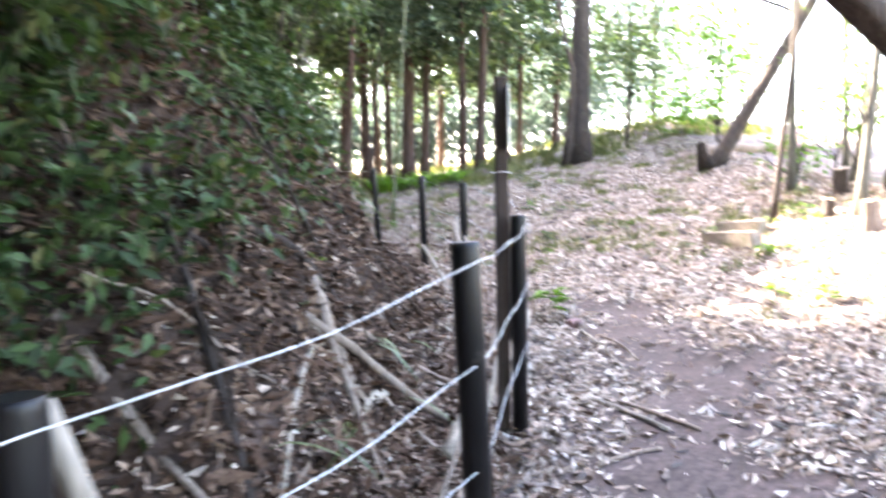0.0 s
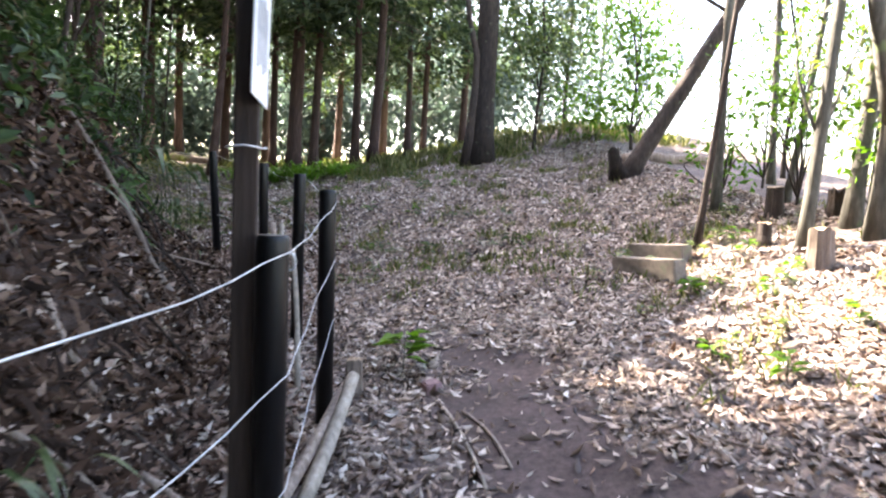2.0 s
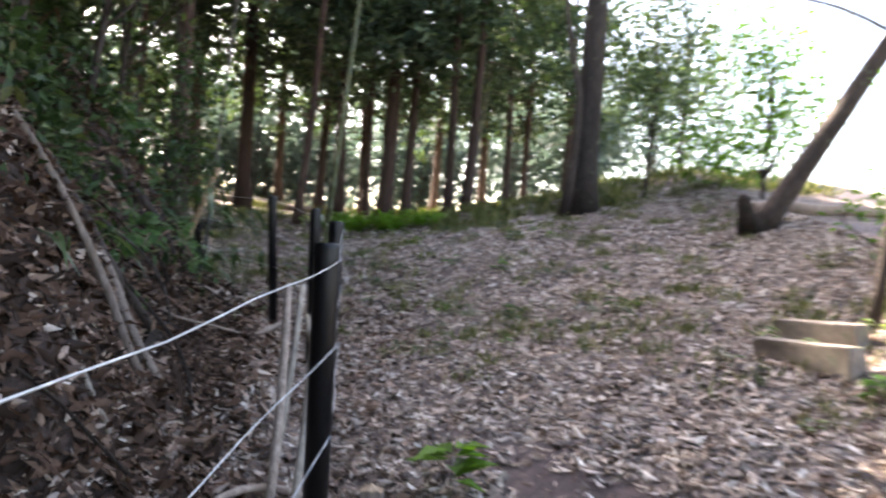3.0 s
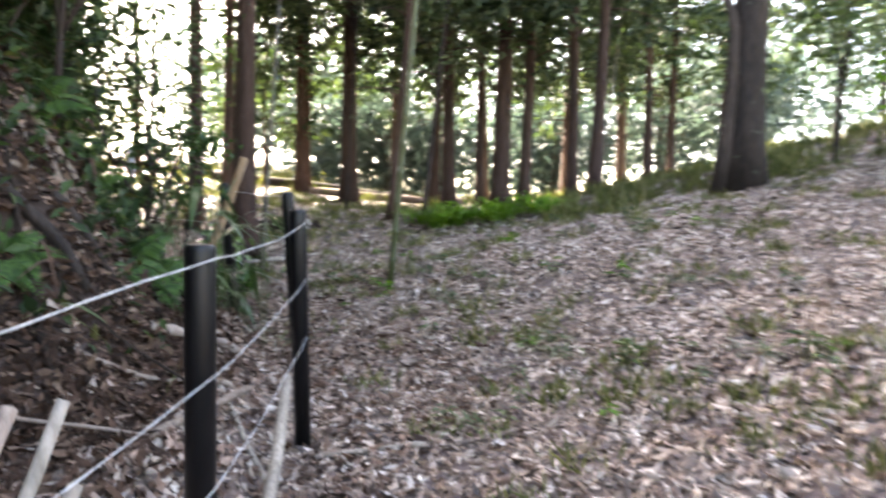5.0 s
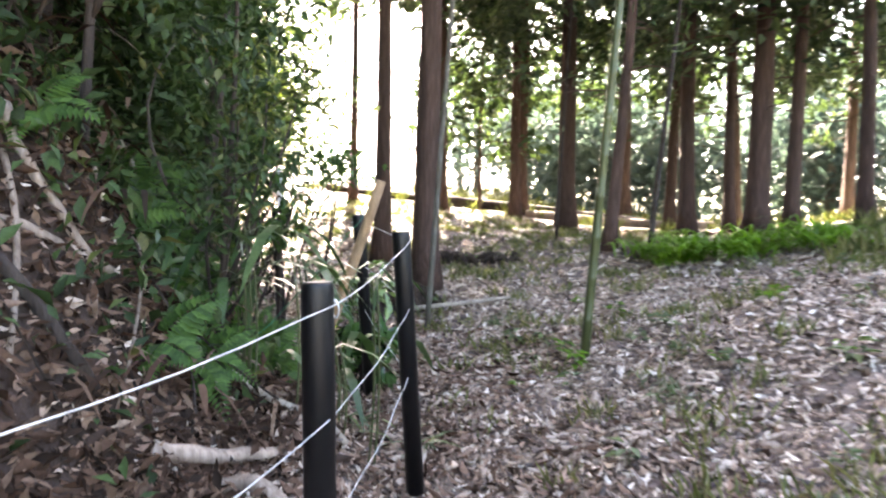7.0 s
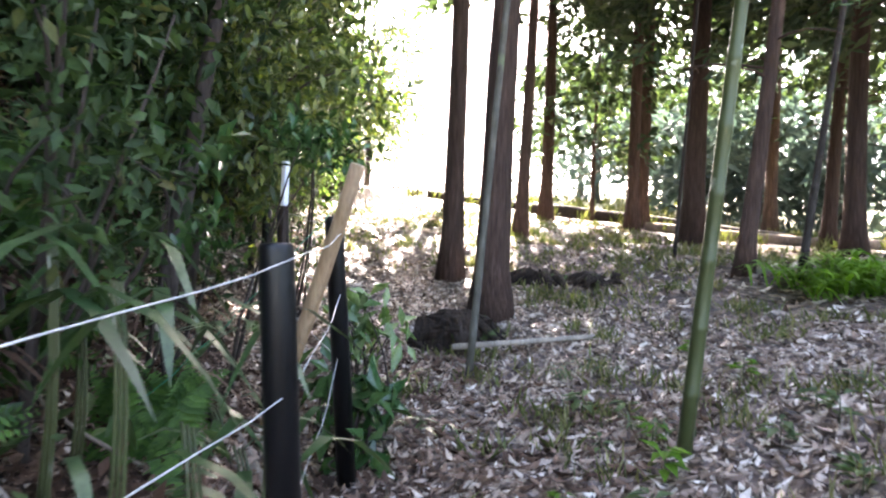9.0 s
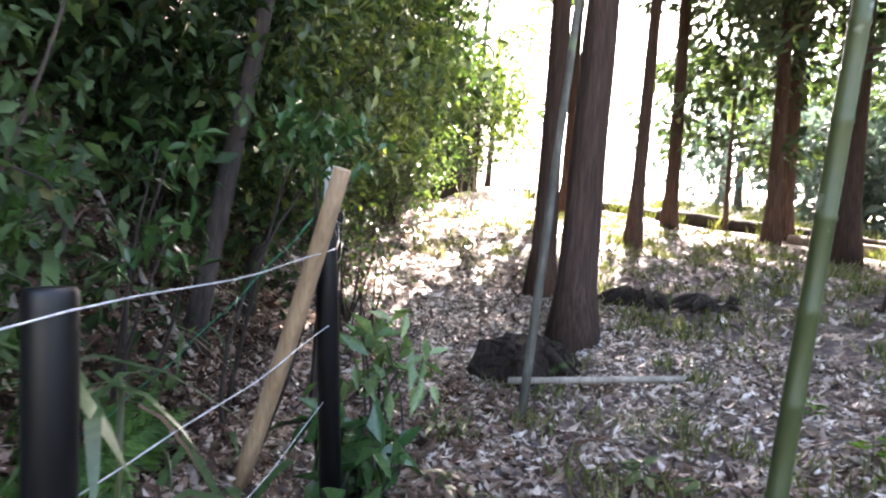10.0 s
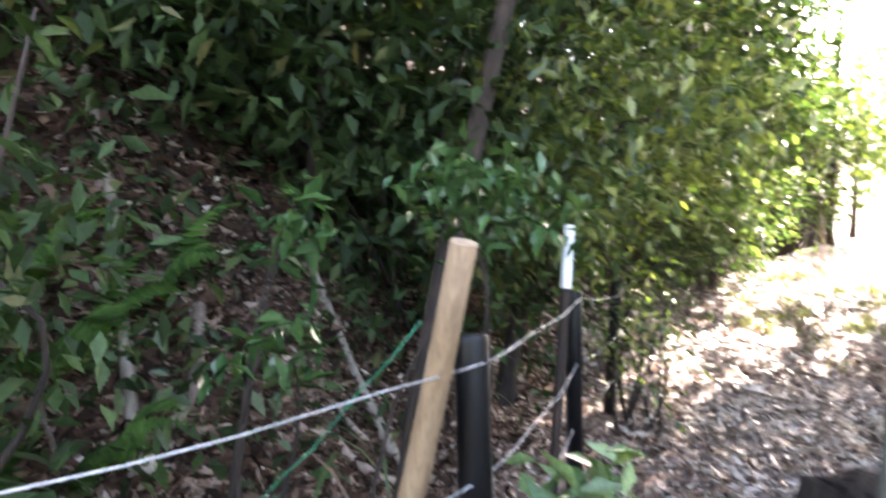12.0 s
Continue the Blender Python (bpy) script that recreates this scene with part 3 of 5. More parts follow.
# unseen upper crowns added to some of them to shade the path: height, spread
TALL = {2: (10.0, 1.0), 3: (10.6, 1.6), 4: (13.0, 1.5), 5: (13.5, 1.2), 20: (13.0, 1.5), 21: (13.5, 1.5), 22: (11.0, 1.25)}
for i, (x, y, dm, ln, bare, low) in enumerate(GROVE):
    tall, spread = TALL.get(i, (8.6 if low == 1 else 9.0, 0.0))
    # crowns of the first four, above the view, flattened or widened to steer sunlight
    cedar(x, y, dm, ln, tall, bare - (0.45 if low == 1 else 0.0), low, i, 0.85 if low == 1 else (0.7 if i < 2 else 1.0), 1.4 if i in (2, 3) else 1.0, spread)



def broad_tree(x, y, diam, lean, height, crown, leaf, seed, name="broadleaf_tree", label="", bark=None, wob=0.12, leaf_len=(0.07, 0.13), stub=False, limbs=6, n=90, per=26, spread=0.24):
    """A trunk, limbs that reach into the crown, and a clumped crown: crown is a list of (centre over the base, radii)."""
    rng = np.random.default_rng(300 + seed)
    z = h(x, y)
    e = thing(name, x, y, z, label, "tree")
    pts = trunk_points((0, 0, 0), lean, height, wob, rng, 16)
    hh = pts[:, 2] + 0.12
    rad = diam / 2 * (1 - 0.6 * hh / height) * (1 + 0.4 * np.exp(-hh / 0.2))
    part("trunk", tube_mesh("trunk", pts, rad, bark or M_BARK, 12, 0.05, seed), e)
    lim, P = [], []
    for c, r in crown:
        cc, p = clump_points(rng, c, r, n, per, spread)
        P.append(p)
        for k in range(limbs):
            q = cc[rng.integers(len(cc))]
            s = pts[min(len(pts) - 1, max(2, int(np.clip((q[2] - 0.9) / height, 0.12, 0.95) * 15)))]
            lim.append((bez(s, q, -0.12, rng.normal(size=3) * 0.12, 7), np.linspace(max(0.012, diam * 0.16), 0.004, 7)))
    for p, r in lim:
        part("limb", tube_mesh("limb", p, r, bark or M_BARK, 6), e)
    if P:
        p = np.concatenate(P)
        way = rng.normal(size=p.shape) + np.array([0, 0, -0.35])
        L = rng.uniform(*leaf_len, len(p))
        part("crown", leaves_mesh("crown", p, way, unit(rng.normal(size=p.shape) * 0.6 + (0, 0, 1)), L, L * 0.42, leaf, 0.15, 0.12), e)
    if stub:
        part("broken_stub", tube_mesh("broken_stub", [(-0.05, -0.03, -0.05), (-0.13, -0.05, 0.18), (-0.18, -0.06, 0.38), (-0.19, -0.06, 0.43)], [0.15, 0.1, 0.075, 0.03], M_ROT, 10, 0.15, seed), e, "dark broken side stub")
    return e


# the big dark tree on the crest, with its forked low limb
big = broad_tree(2.76, 13.75, 0.42, (0.02, 0), 12, [((0.3, 0.5, 8.2), (1.8, 1.8, 1.8))], L_DARK, 1, label="big dark-barked tree standing on the crest of the mound", n=160, wob=0.05)
part("side_stem", tube_mesh("side_stem", [(-0.3, -0.1, -0.1), (-0.24, -0.12, 0.5), (-0.17, -0.12, 1.3), (-0.16, -0.12, 1.9), (-0.3, -0.12, 2.5), (-0.42, -0.1, 3.2), (-0.5, -0.1, 4.4)], [0.11, 0.08, 0.066, 0.058, 0.046, 0.036, 0.02], M_BARK, 12, 0.05, 9), big, "dark side stem that forks away from the trunk")
# leaning tree with a broken stub
lean_t = broad_tree(4.36, 11.0, 0.25, (0.56, -0.06), 6.0, [((3.8, -0.3, 6.4), (1.3, 1.3, 1.0))], L_BRIGHT, 2, label="leaning bare-trunked tree with a broken stub at its foot", stub=True, wob=0.04, n=40, bark=M_BARK)
for p, r in [(bez((1.35, -0.1, 2.45), (-0.55, -0.3, 2.65), -0.12, (0, 0, 0.05), 8), np.linspace(0.03, 0.01, 8)), (bez((-0.1, -0.2, 2.7), (-0.8, -0.2, 3.3), 0.05, n=6), np.linspace(0.014, 0.005, 6)), (bez((1.9, -0.1, 3.1), (2.2, -0.2, 2.2), 0.1, (0.2, 0, 0), 6), np.linspace(0.012, 0.004, 6))]:
    part("bough", tube_mesh("bough", p, r, M_BARK, 7), lean_t)
# slim stems at the east edge
STEMS = [(3.71, 7.52, 0.075, (0.1, 0.0), 1), (4.42, 8.47, 0.12, (0.0, 0.0), 0), (4.2, 6.72, 0.12, (0.08, 0.0), 0), (4.95, 8.1, 0.085, (0.15, 0.0), 0), (4.87, 7.05, 0.17, (0.1, 0.03), 0),
         (4.78, 6.63, 0.2, (0.06, 0.0), 0), (3.63, 5.09, 0.06, (0.14, 0.0), 1), (4.09, 5.37, 0.16, (0.075, 0.0), 0), (4.68, 5.64, 0.17, (0.15, 0.0), 0), (5.5, 7.0, 0.11, (0.06, 0), 0),
         (5.9, 8.0, 0.14, (0.0, 0), 0), (5.9, 6.1, 0.16, (0.1, 0), 0), (6.4, 7.6, 0.12, (0.03, 0.02), 0), (5.9, 9.8, 0.12, (-0.03, 0.0), 0)]
for i, (x, y, dm, ln, dark) in enumerate(STEMS):
    dm *= 0.86
    cr = [((ln[0] * 6.5, 0, 6.6), (1.1, 1.1, 1.3))]
    if i in (2, 3, 4, 10, 11, 12):
        cr.append(((0.4 + ln[0], 0.25, 1.6), (0.5, 0.5, 0.7)))
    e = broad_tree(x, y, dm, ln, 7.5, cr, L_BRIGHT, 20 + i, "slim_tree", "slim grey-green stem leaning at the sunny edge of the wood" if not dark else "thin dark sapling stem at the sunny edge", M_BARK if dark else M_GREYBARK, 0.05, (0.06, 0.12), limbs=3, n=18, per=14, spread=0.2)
    if i == 5:
        part("fork", tube_mesh("fork", [(0.05, -0.02, 0.85), (-0.08, -0.06, 1.25), (-0.3, -0.1, 2.0), (-0.62, -0.1, 3.2), (-0.9, -0.1, 4.6)], [0.07, 0.07, 0.062, 0.052, 0.03], M_GREYBARK, 10, 0.04, 77), e, "second stem leaning away from the fork")
        part("fork", tube_mesh("fork", [(0.1, 0.02, 1.3), (0.3, 0.05, 1.75), (0.62, 0.1, 2.5), (0.95, 0.1, 3.6)], [0.065, 0.055, 0.045, 0.03], M_GREYBARK, 10, 0.04, 78), e, "third stem leaning away from the fork")
for i, (x, y, up, r) in enumerate([(4.95, 7.9, 0.9, 0.4), (5.2, 6.9, 0.6, 0.45), (4.7, 8.9, 0.5, 0.4), (5.9, 7.3, 1.3, 0.6), (5.4, 9.2, 1.2, 0.6), (6.6, 8.4, 1.6, 0.8)]):
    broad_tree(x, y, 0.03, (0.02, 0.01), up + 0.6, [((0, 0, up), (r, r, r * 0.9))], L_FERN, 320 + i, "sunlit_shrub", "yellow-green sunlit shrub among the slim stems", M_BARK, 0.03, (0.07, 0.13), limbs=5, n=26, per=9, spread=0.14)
# the slanting trunk that hangs over the east side
sl = thing("fallen_trunk", 4.03, 3.87, 1.0, "dark trunk slanting over the path's edge, rooted in the slope", "tree trunk")
part("trunk", tube_mesh("trunk", [(1.2, 0.37, -0.8), (0.6, 0.18, -0.4), (0.0, 0.0, 0.0), (-0.74, -0.23, 0.5), (-1.49, -0.46, 1.0), (-2.24, -0.69, 1.5), (-3.2, -1.0, 2.15), (-4.4, -1.3, 3.1)], [0.125, 0.112, 0.104, 0.1, 0.095, 0.088, 0.078, 0.055], M_BARK, 16, 0.05, 3), sl)
# the young bright tree behind the leaning trunk, shrub beside the dark tree, pine on the far side
broad_tree(5.35, 13.1, 0.06, (-0.02, 0), 3.0, [((-0.5, 0, 0.8), (0.7, 0.6, 0.3)), ((0.3, 0, 1.5), (0.8, 0.6, 0.45)), ((0.0, 0, 2.3), (0.7, 0.6, 0.4))], L_FERN, 41, label="small sunlit tree with yellow-green leaves", n=40, per=16, limbs=5, leaf_len=(0.09, 0.16))
broad_tree(6.6, 10.6, 0.07, (0.02, 0), 3.2, [((0, 0, 1.5), (0.9, 0.9, 0.8)), ((0.4, 0.3, 2.5), (0.7, 0.7, 0.5))], L_FERN, 42, label="sunlit shrub tree with yellow-green leaves", n=30, per=14, limbs=5)
broad_tree(3.9, 14.3, 0.07, (0.03, 0), 4.2, [((0.2, 0.2, 2.4), (1.0, 1.0, 1.6))], L_MID, 43, label="leafy young tree beside the dark trunk", n=150, per=22, leaf_len=(0.09, 0.16))
broad_tree(5.3, 17.0, 0.1, (0, 0), 5.0, [((0, 0, 3.0), (1.5, 1.5, 2.0))], L_MID, 44, label="leafy young tree at the back of the mound", n=90, per=18, leaf_len=(0.1, 0.16))
cedar(-8.0, 21.3, 0.1, (0, 0), 5.6, 1.4, True, 51, 1.0, 1.0, 0.0, "young conifer with blue-green tiers of foliage")


# ---------------------------------------------------------------- bamboo poles and saplings
def culm(x, y, diam, lean, height, seed, label, mat=None, leaves=0):
    z = h(x, y)
    e = thing("bamboo_culm", x, y, z, label, "bamboo", "leaning bamboo stems")
    rng = np.random.default_rng(500 + seed)
    zz, rad = [-0.1], [diam / 2]
    for k in range(int(height / 0.3)):
        b = 0.3 * (k + 1)
        taper = diam / 2 * (1 - 0.55 * b / height)
        zz += [b - 0.012, b, b + 0.012]
        rad += [taper, taper * 1.13, taper]
    bend = np.array(zz) ** 2 / height ** 2
    pts = np.stack([lean[0] * np.array(zz) + 0.35 * lean[0] * height * bend * 0.3, lean[1] * np.array(zz), np.array(zz)], 1)
    part("stem", tube_mesh("stem", pts, rad, mat or M_BAMBOO, 14, 0.01, seed), e)
    if leaves:
        c = pts[-1]
        _, p = clump_points(rng, c, (0.9, 0.9, 1.2), 30, leaves, 0.2)
        L = rng.uniform(0.1, 0.2, len(p))
        part("foliage", leaves_mesh("foliage", p, rng.normal(size=p.shape) + (0, 0, -0.6), unit(rng.normal(size=p.shape)), L, L * 0.16, L_BAMBOO), e)
    return e


culm(-0.96, 11.62, 0.072, (0.075, 0.02), 7.0, 1, "leaning green bamboo stem rising from leaf litter", leaves=14)
culm(-2.7, 12.02, 0.055, (0.06, 0.02), 6.5, 2, "slim leaning grey-green pole beside the rotten stump", M_GREYBARK, 10)
culm(-1.78, 15.55, 0.08, (0.08, 0.06), 4.0, 3, "thin leaning dark sapling pole", M_BARK, 8)
culm(-3.6, 16.6, 0.05, (0.05, 0.0), 5.0, 4, "thin leaning sapling pole among the cedars", M_BARK, 8)
culm(0.9, 19.0, 0.07, (0.1, 0.0), 5.5, 5, "thin leaning sapling pole among the cedars", M_GREYBARK, 8)


# ---------------------------------------------------------------- stump, stubs, logs, stones
def stump(x, y, diam, height, seed, label, mat=None, lean=(0, 0), jag=0.25):
    rng = np.random.default_rng(700 + seed)
    n, V, F = 18, [], []
    rows = [(-0.1, 1.25), (0.05, 1.12), (height * 0.4, 1.0), (height * 0.85, 0.95)]
    ph = rng.uniform(0, 6.28, 3)
    for zz, s in rows:
        for j in range(n):
            a = 6.2832 * j / n
            r = diam / 2 * s * (1 + 0.1 * math.sin(3 * a + ph[0]) + 0.06 * math.sin(7 * a + ph[1]))
            V.append((r * math.cos(a) + lean[0] * zz, r * math.sin(a) + lean[1] * zz, zz + (jag * height * 0.3 * rng.normal() if zz > height * 0.8 else 0)))
    for i in range(len(rows) - 1):
        for j in range(n):
            a, b = i * n + j, i * n + (j + 1) % n
            F.append((a, b, b + n, a + n))
    me = bpy.data.meshes.new("body")
    me.from_pydata(V, [], F)
    me.materials.append(mat or M_BARK)
    top = bpy.data.meshes.new("cut_top")
    k = (len(rows) - 1) * n
    top.from_pydata([(v[0] * 0.995, v[1] * 0.995, v[2] - 0.004) for v in V[k:]] + [(lean[0] * height, lean[1] * height, height * (0.93 - jag * 0.5))], [], [(j, (j + 1) % n, n) for j in range(n)])
    top.materials.append(M_CUT if mat is not M_ROT else M_ROT)
    e = thing("tree_stump", x, y, h(x, y), label, "stump")
    part("body", me, e)
    part("cut_top", top, e, "sawn or broken end grain")
    return e


def rotten_mass(x, y, rx, ry, up, seed, label):
    """A crumbling heap of rotten roots: a lumpy dome with ridged, broken root ends round its foot."""
    n, m, V, F = 34, 12, [], []
    for i in range(m + 1):
        v = i / m
        for j in range(n):
            a = 6.2832 * j / n
            ridge = 1 + 0.16 * math.sin(5 * a + seed) + 0.1 * math.sin(11 * a + 2 * seed)
            r = math.cos(v * 1.45) * ridge
            p = Vector((r * rx * math.cos(a), r * ry * math.sin(a), up * math.sin(v * 1.57) - 0.06))
            p += noise.noise_vector(p * 7 + Vector((seed, 0, 0))) * 0.07 + noise.noise_vector(p * 19 + Vector((0, seed, 0))) * 0.035
            V.append(p)
    for i in range(m):
        for j in range(n):
            a, b = i * n + j, i * n + (j + 1) % n
            F.append((a, b, b + n, a + n))
    F.append(tuple(m * n + j for j in range(n)))
    me = bpy.data.meshes.new("body")
    me.from_pydata(V, [], F)
    me.materials.append(M_ROT)
    e = thing("rotten_stump", x, y, h(x, y), label, "stump")
    part("body", me, e)
    rng = np.random.default_rng(710 + seed)
    for k in range(6):
        a = rng.uniform(0, 6.28)
        d = np.array([math.cos(a) * rx, math.sin(a) * ry, 0])
        part("root", tube_mesh("root", [d * 0.5 + (0, 0, up * 0.6), d * 0.85 + (0, 0, up * 0.35), d * 1.15 + (0, 0, up * 0.1), d * 1.4 + (0, 0, -0.05)], [0.05, 0.045, 0.035, 0.015], M_ROT, 8, 0.15, seed * 9 + k), e, "crumbling root end")
    return e


stump(4.64, 7.77, 0.16, 0.34, 1, "short sawn stub of a slim tree", M_BARK, (-0.03, 0), 0.1)
stump(4.11, 7.1, 0.13, 0.24, 2, "short sawn stub beside slim trees", M_BARK, (0, 0), 0.1)
stump(4.04, 6.28, 0.18, 0.34, 3, "reddish sawn stump in the sun", M_DEAD, (-0.03, 0), 0.1)
stump(4.97, 7.36, 0.15, 0.27, 4, "dark sawn stump in the undergrowth", M_ROT, (0, 0), 0.2)
rotten_mass(-3.47, 12.66, 0.37, 0.36, 0.32, 5, "rotten dark root mass crumbling at the foot of the cedar")
rotten_mass(-4.2, 14.75, 0.42, 0.3, 0.16, 6, "low dark heap of rotten wood and debris")
rotten_mass(-3.6, 14.95, 0.3, 0.26, 0.1, 7, "low dark heap of rotten wood and debris")
stump(0.62, 5.56, 0.1, 0.26, 8, "small sawn stub by the fence post", M_DEAD, (0, 0), 0.05)


def log(a, b, r, mat, seed, label, name="log", sides=12, rough=0.06, bend=(0, 0, 0), lift=0.6):
    """A log or stick that lies on the ground between two places of the plan."""
    t = np.linspace(0, 1, 8)
    pts = bez((*a, 0), (*b, 0), 0, bend, 8)
    rng = np.random.default_rng(900 + seed)
    for k, p in enumerate(pts):
        p[2] += max(h(p[0], p[1]), 0.5 * (h(*a) + (h(*b) - h(*a)) * t[k]) + 0.5 * h(p[0], p[1])) + r * lift
    o = pts[0].copy()
    e = thing(name, *o, label, "stick" if r < 0.035 else "log")
    q = pts - o + rng.normal(size=pts.shape) * r * 0.12
    part("wood", tube_mesh("wood", q, np.linspace(r, r * 0.8, 8) * (1 + 0.06 * rng.normal(size=8)), mat, sides, rough, seed), e)
    return e


log((3.68, 4.94), (4.75, 5.46), 0.075, M_BARK, 1, "fallen log with a dark end lying in the sun", rough=0.1)
log((4.6, 5.5), (5.6, 5.1), 0.07, M_BARK, 2, "dark fallen branch wood lying in the sun")
log((-9.4, 21.0), (-4.2, 22.6), 0.16, M_BARK, 4, "long felled trunk lying behind the cedars", bend=(0, 0.1, 0))
log((-6.6, 21.2), (-2.6, 22.4), 0.11, M_DEAD, 5, "felled trunk lying behind the cedars")
log((-13.5, 21.4), (-8.9, 21.5), 0.13, M_BARK, 6, "felled trunk lying at the edge of the clearing")
log((4.7, 11.8), (6.4, 11.6), 0.1, M_DEAD, 7, "sunlit log on the crest")
# sticks on the path
for i, (a, b, r, pale) in enumerate([((1.1, 5.2), (1.18, 4.35), 0.012, 1), ((1.2, 5.15), (1.32, 4.5), 0.01, 0), ((0.82, 3.95), (1.16, 3.36), 0.016, 1), ((0.9, 3.98), (1.3, 3.3), 0.013, 0), ((0.72, 3.1), (1.06, 3.18), 0.012, 0), ((2.4, 4.2), (1.95, 4.55), 0.01, 0), ((2.2, 3.3), (2.7, 3.75), 0.01, 0), ((1.75, 2.5), (2.4, 3.0), 0.009, 0), ((2.6, 2.6), (3.2, 3.05), 0.014, 0), ((2.9, 3.5), (3.5, 3.7), 0.012, 0), ((0.15, 9.2), (0.9, 9.6), 0.012, 0), ((0.9, 8.3), (1.3, 8.9), 0.011, 0), ((-0.15, 8.2), (0.4, 8.35), 0.016, 1), ((0.5, 8.3), (1.3, 8.7), 0.013, 0), ((-1.6, 11.0), (-2.0, 10.5), 0.01, 1), ((-2.3, 11.3), (-2.6, 10.9), 0.009, 1), ((-0.2, 8.9), (-0.45, 9.6), 0.02, 0), ((1.9, 6.6), (2.4, 7.1), 0.012, 0)]):
    log(a, b, r, M_PALEWOOD if pale else M_DEAD, 20 + i, "dry stick on the path", "stick", 7, 0.1, (0.02, 0.03, 0), 1.0)
# cut wood thrown behind the fence
rng = np.random.default_rng(77)
for i in range(46):
    s = rng.uniform(0.3, 1)
    k = rng.integers(1, 8)
    a = np.array(FENCE[k]) + (np.array(FENCE[k + 1]) - np.array(FENCE[k])) * rng.uniform()
    d = np.array(FENCE[k + 1]) - np.array(FENCE[k])
    n = np.array([-d[1], d[0]]) / np.linalg.norm(d)
    a = a + n * rng.uniform(0.12, 1.5)
    t = rng.uniform(0, 6.28)
    log(a, a + np.array([math.cos(t), math.sin(t)]) * s, rng.uniform(0.008, 0.03), M_PALEWOOD if i % 4 == 0 else M_DEAD, 60 + i, "dry stick thrown behind the fence", "stick", 7, 0.1, rng.normal(size=3) * 0.04, 1.2)


for i in range(70):
    k = rng.integers(0, 8)
    f = rng.uniform()
    d = np.array(FENCE[k + 1]) - np.array(FENCE[k])
    n = np.array([-d[1], d[0]]) / np.linalg.norm(d)
    a = np.array(FENCE[k]) + d * f + n * rng.uniform(0.3, 2.2)
    t = math.atan2(n[1], n[0]) + rng.normal() * 0.9
    log(a, a + np.array([math.cos(t), math.sin(t)]) * rng.uniform(0.25, 0.85), rng.uniform(0.005, 0.014), (M_DEAD, M_BARK, M_ROT, M_ROT)[i % 4], 130 + i, "dead branch fallen down the bank", "dead_branch", 6, 0.1, rng.normal(size=3) * 0.08, 1.6)
for i, (a, b, r, m) in enumerate([((-1.36, 8.47), (-1.21, 8.95), 0.035, M_DEAD), ((-1.14, 8.62), (-0.92, 8.74), 0.04, M_DEAD), ((-0.46, 3.36), (-0.36, 3.66), 0.03, M_PALEWOOD), ((-0.02, 3.35), (0.13, 3.93), 0.045, M_PALEWOOD), ((-1.2, 3.6), (-0.68, 3.97), 0.035, M_BARK), ((-1.85, 2.75), (-1.08, 2.36), 0.03, M_DEAD), ((-1.55, 7.95), (-1.46, 8.3), 0.03, M_BARK), ((-1.6, 7.6), (-1.28, 7.9), 0.035, M_BARK)]):
    log(a, b, r, m, 230 + i, "cut length of dead wood lying on the bank", "cut_branch", 10, 0.08, (0, 0, 0.02), 1.0)


def prop(a, b, r, mat, seed, name, label, category="pole", sides=10, part_name="wood"):
    e = thing(name, *a, label, category)
    q = bez((0, 0, 0), np.array(b) - np.array(a), 0, (0.01, 0.01, 0), 7)
    part(part_name, tube_mesh(part_name, q, np.linspace(r, r * 0.9, 7), mat, sides, 0.05, seed), e)
    return e


prop((-2.98, 12.13, 1.175), (-2.45, 13.21, h(-2.45, 13.21) + 0.03), 0.022, M_PALEWOOD, 210, "pale_pole", "pale peeled pole lying against the rotten root mass")
# sticks leaning in the fence, and long poles lying up the bank
LEANERS = [((0.3, 5.55), 0.02, (0.18, 6.3), 0.75, 0.02, 1), ((0.22, 5.5), 0.02, (0.05, 6.25), 0.8, 0.022, 0), ((0.15, 5.75), 0.0, (0.1, 6.35), 0.85, 0.018, 1), ((0.42, 4.4), 0.0, (0.62, 5.1), 0.28, 0.035, 1), ((0.3, 4.3), 0.0, (0.56, 5.05), 0.22, 0.03, 0), ((-0.1, 2.7), 0.0, (0.3, 4.0), 0.5, 0.014, 0), ((0.0, 2.6), 0.0, (0.3, 3.9), 0.35, 0.02, 1), ((0.02, 7.35), 0.02, (-0.3, 8.17), 0.42, 0.03, 1), ((-0.55, 6.9), 0.02, (-0.42, 8.0), 0.25, 0.022, 0), ((-0.5, 1.12), 0.3, (-0.72, 1.06), 1.2, 0.028, 1)]
for i, (a, za, b, zb, r, pale) in enumerate(LEANERS):
    prop((*a, h(*a) + za), (*b, h(*b) + zb), r, M_PALEWOOD if pale else M_DEAD, 200 + i, "stick", "split grey stick leaning against the fence", "stick")
for i, (a, b) in enumerate([((-1.1, 3.3), (-2.2, 3.0)), ((-0.75, 4.3), (-1.9, 5.2)), ((-0.7, 6.5), (-1.5, 5.9)), ((-1.0, 7.4), (-1.9, 7.9)), ((-0.7, 2.3), (-1.6, 3.5)), ((-0.6, 6.0), (-0.9, 7.1))]):
    log(a, b, 0.016 + 0.006 * (i % 3), M_ROT if i % 2 else M_BARK, 300 + i, "dead pole lying down the bank", "dead_pole", 8, 0.08, (0, 0, 0.05), 1.0)


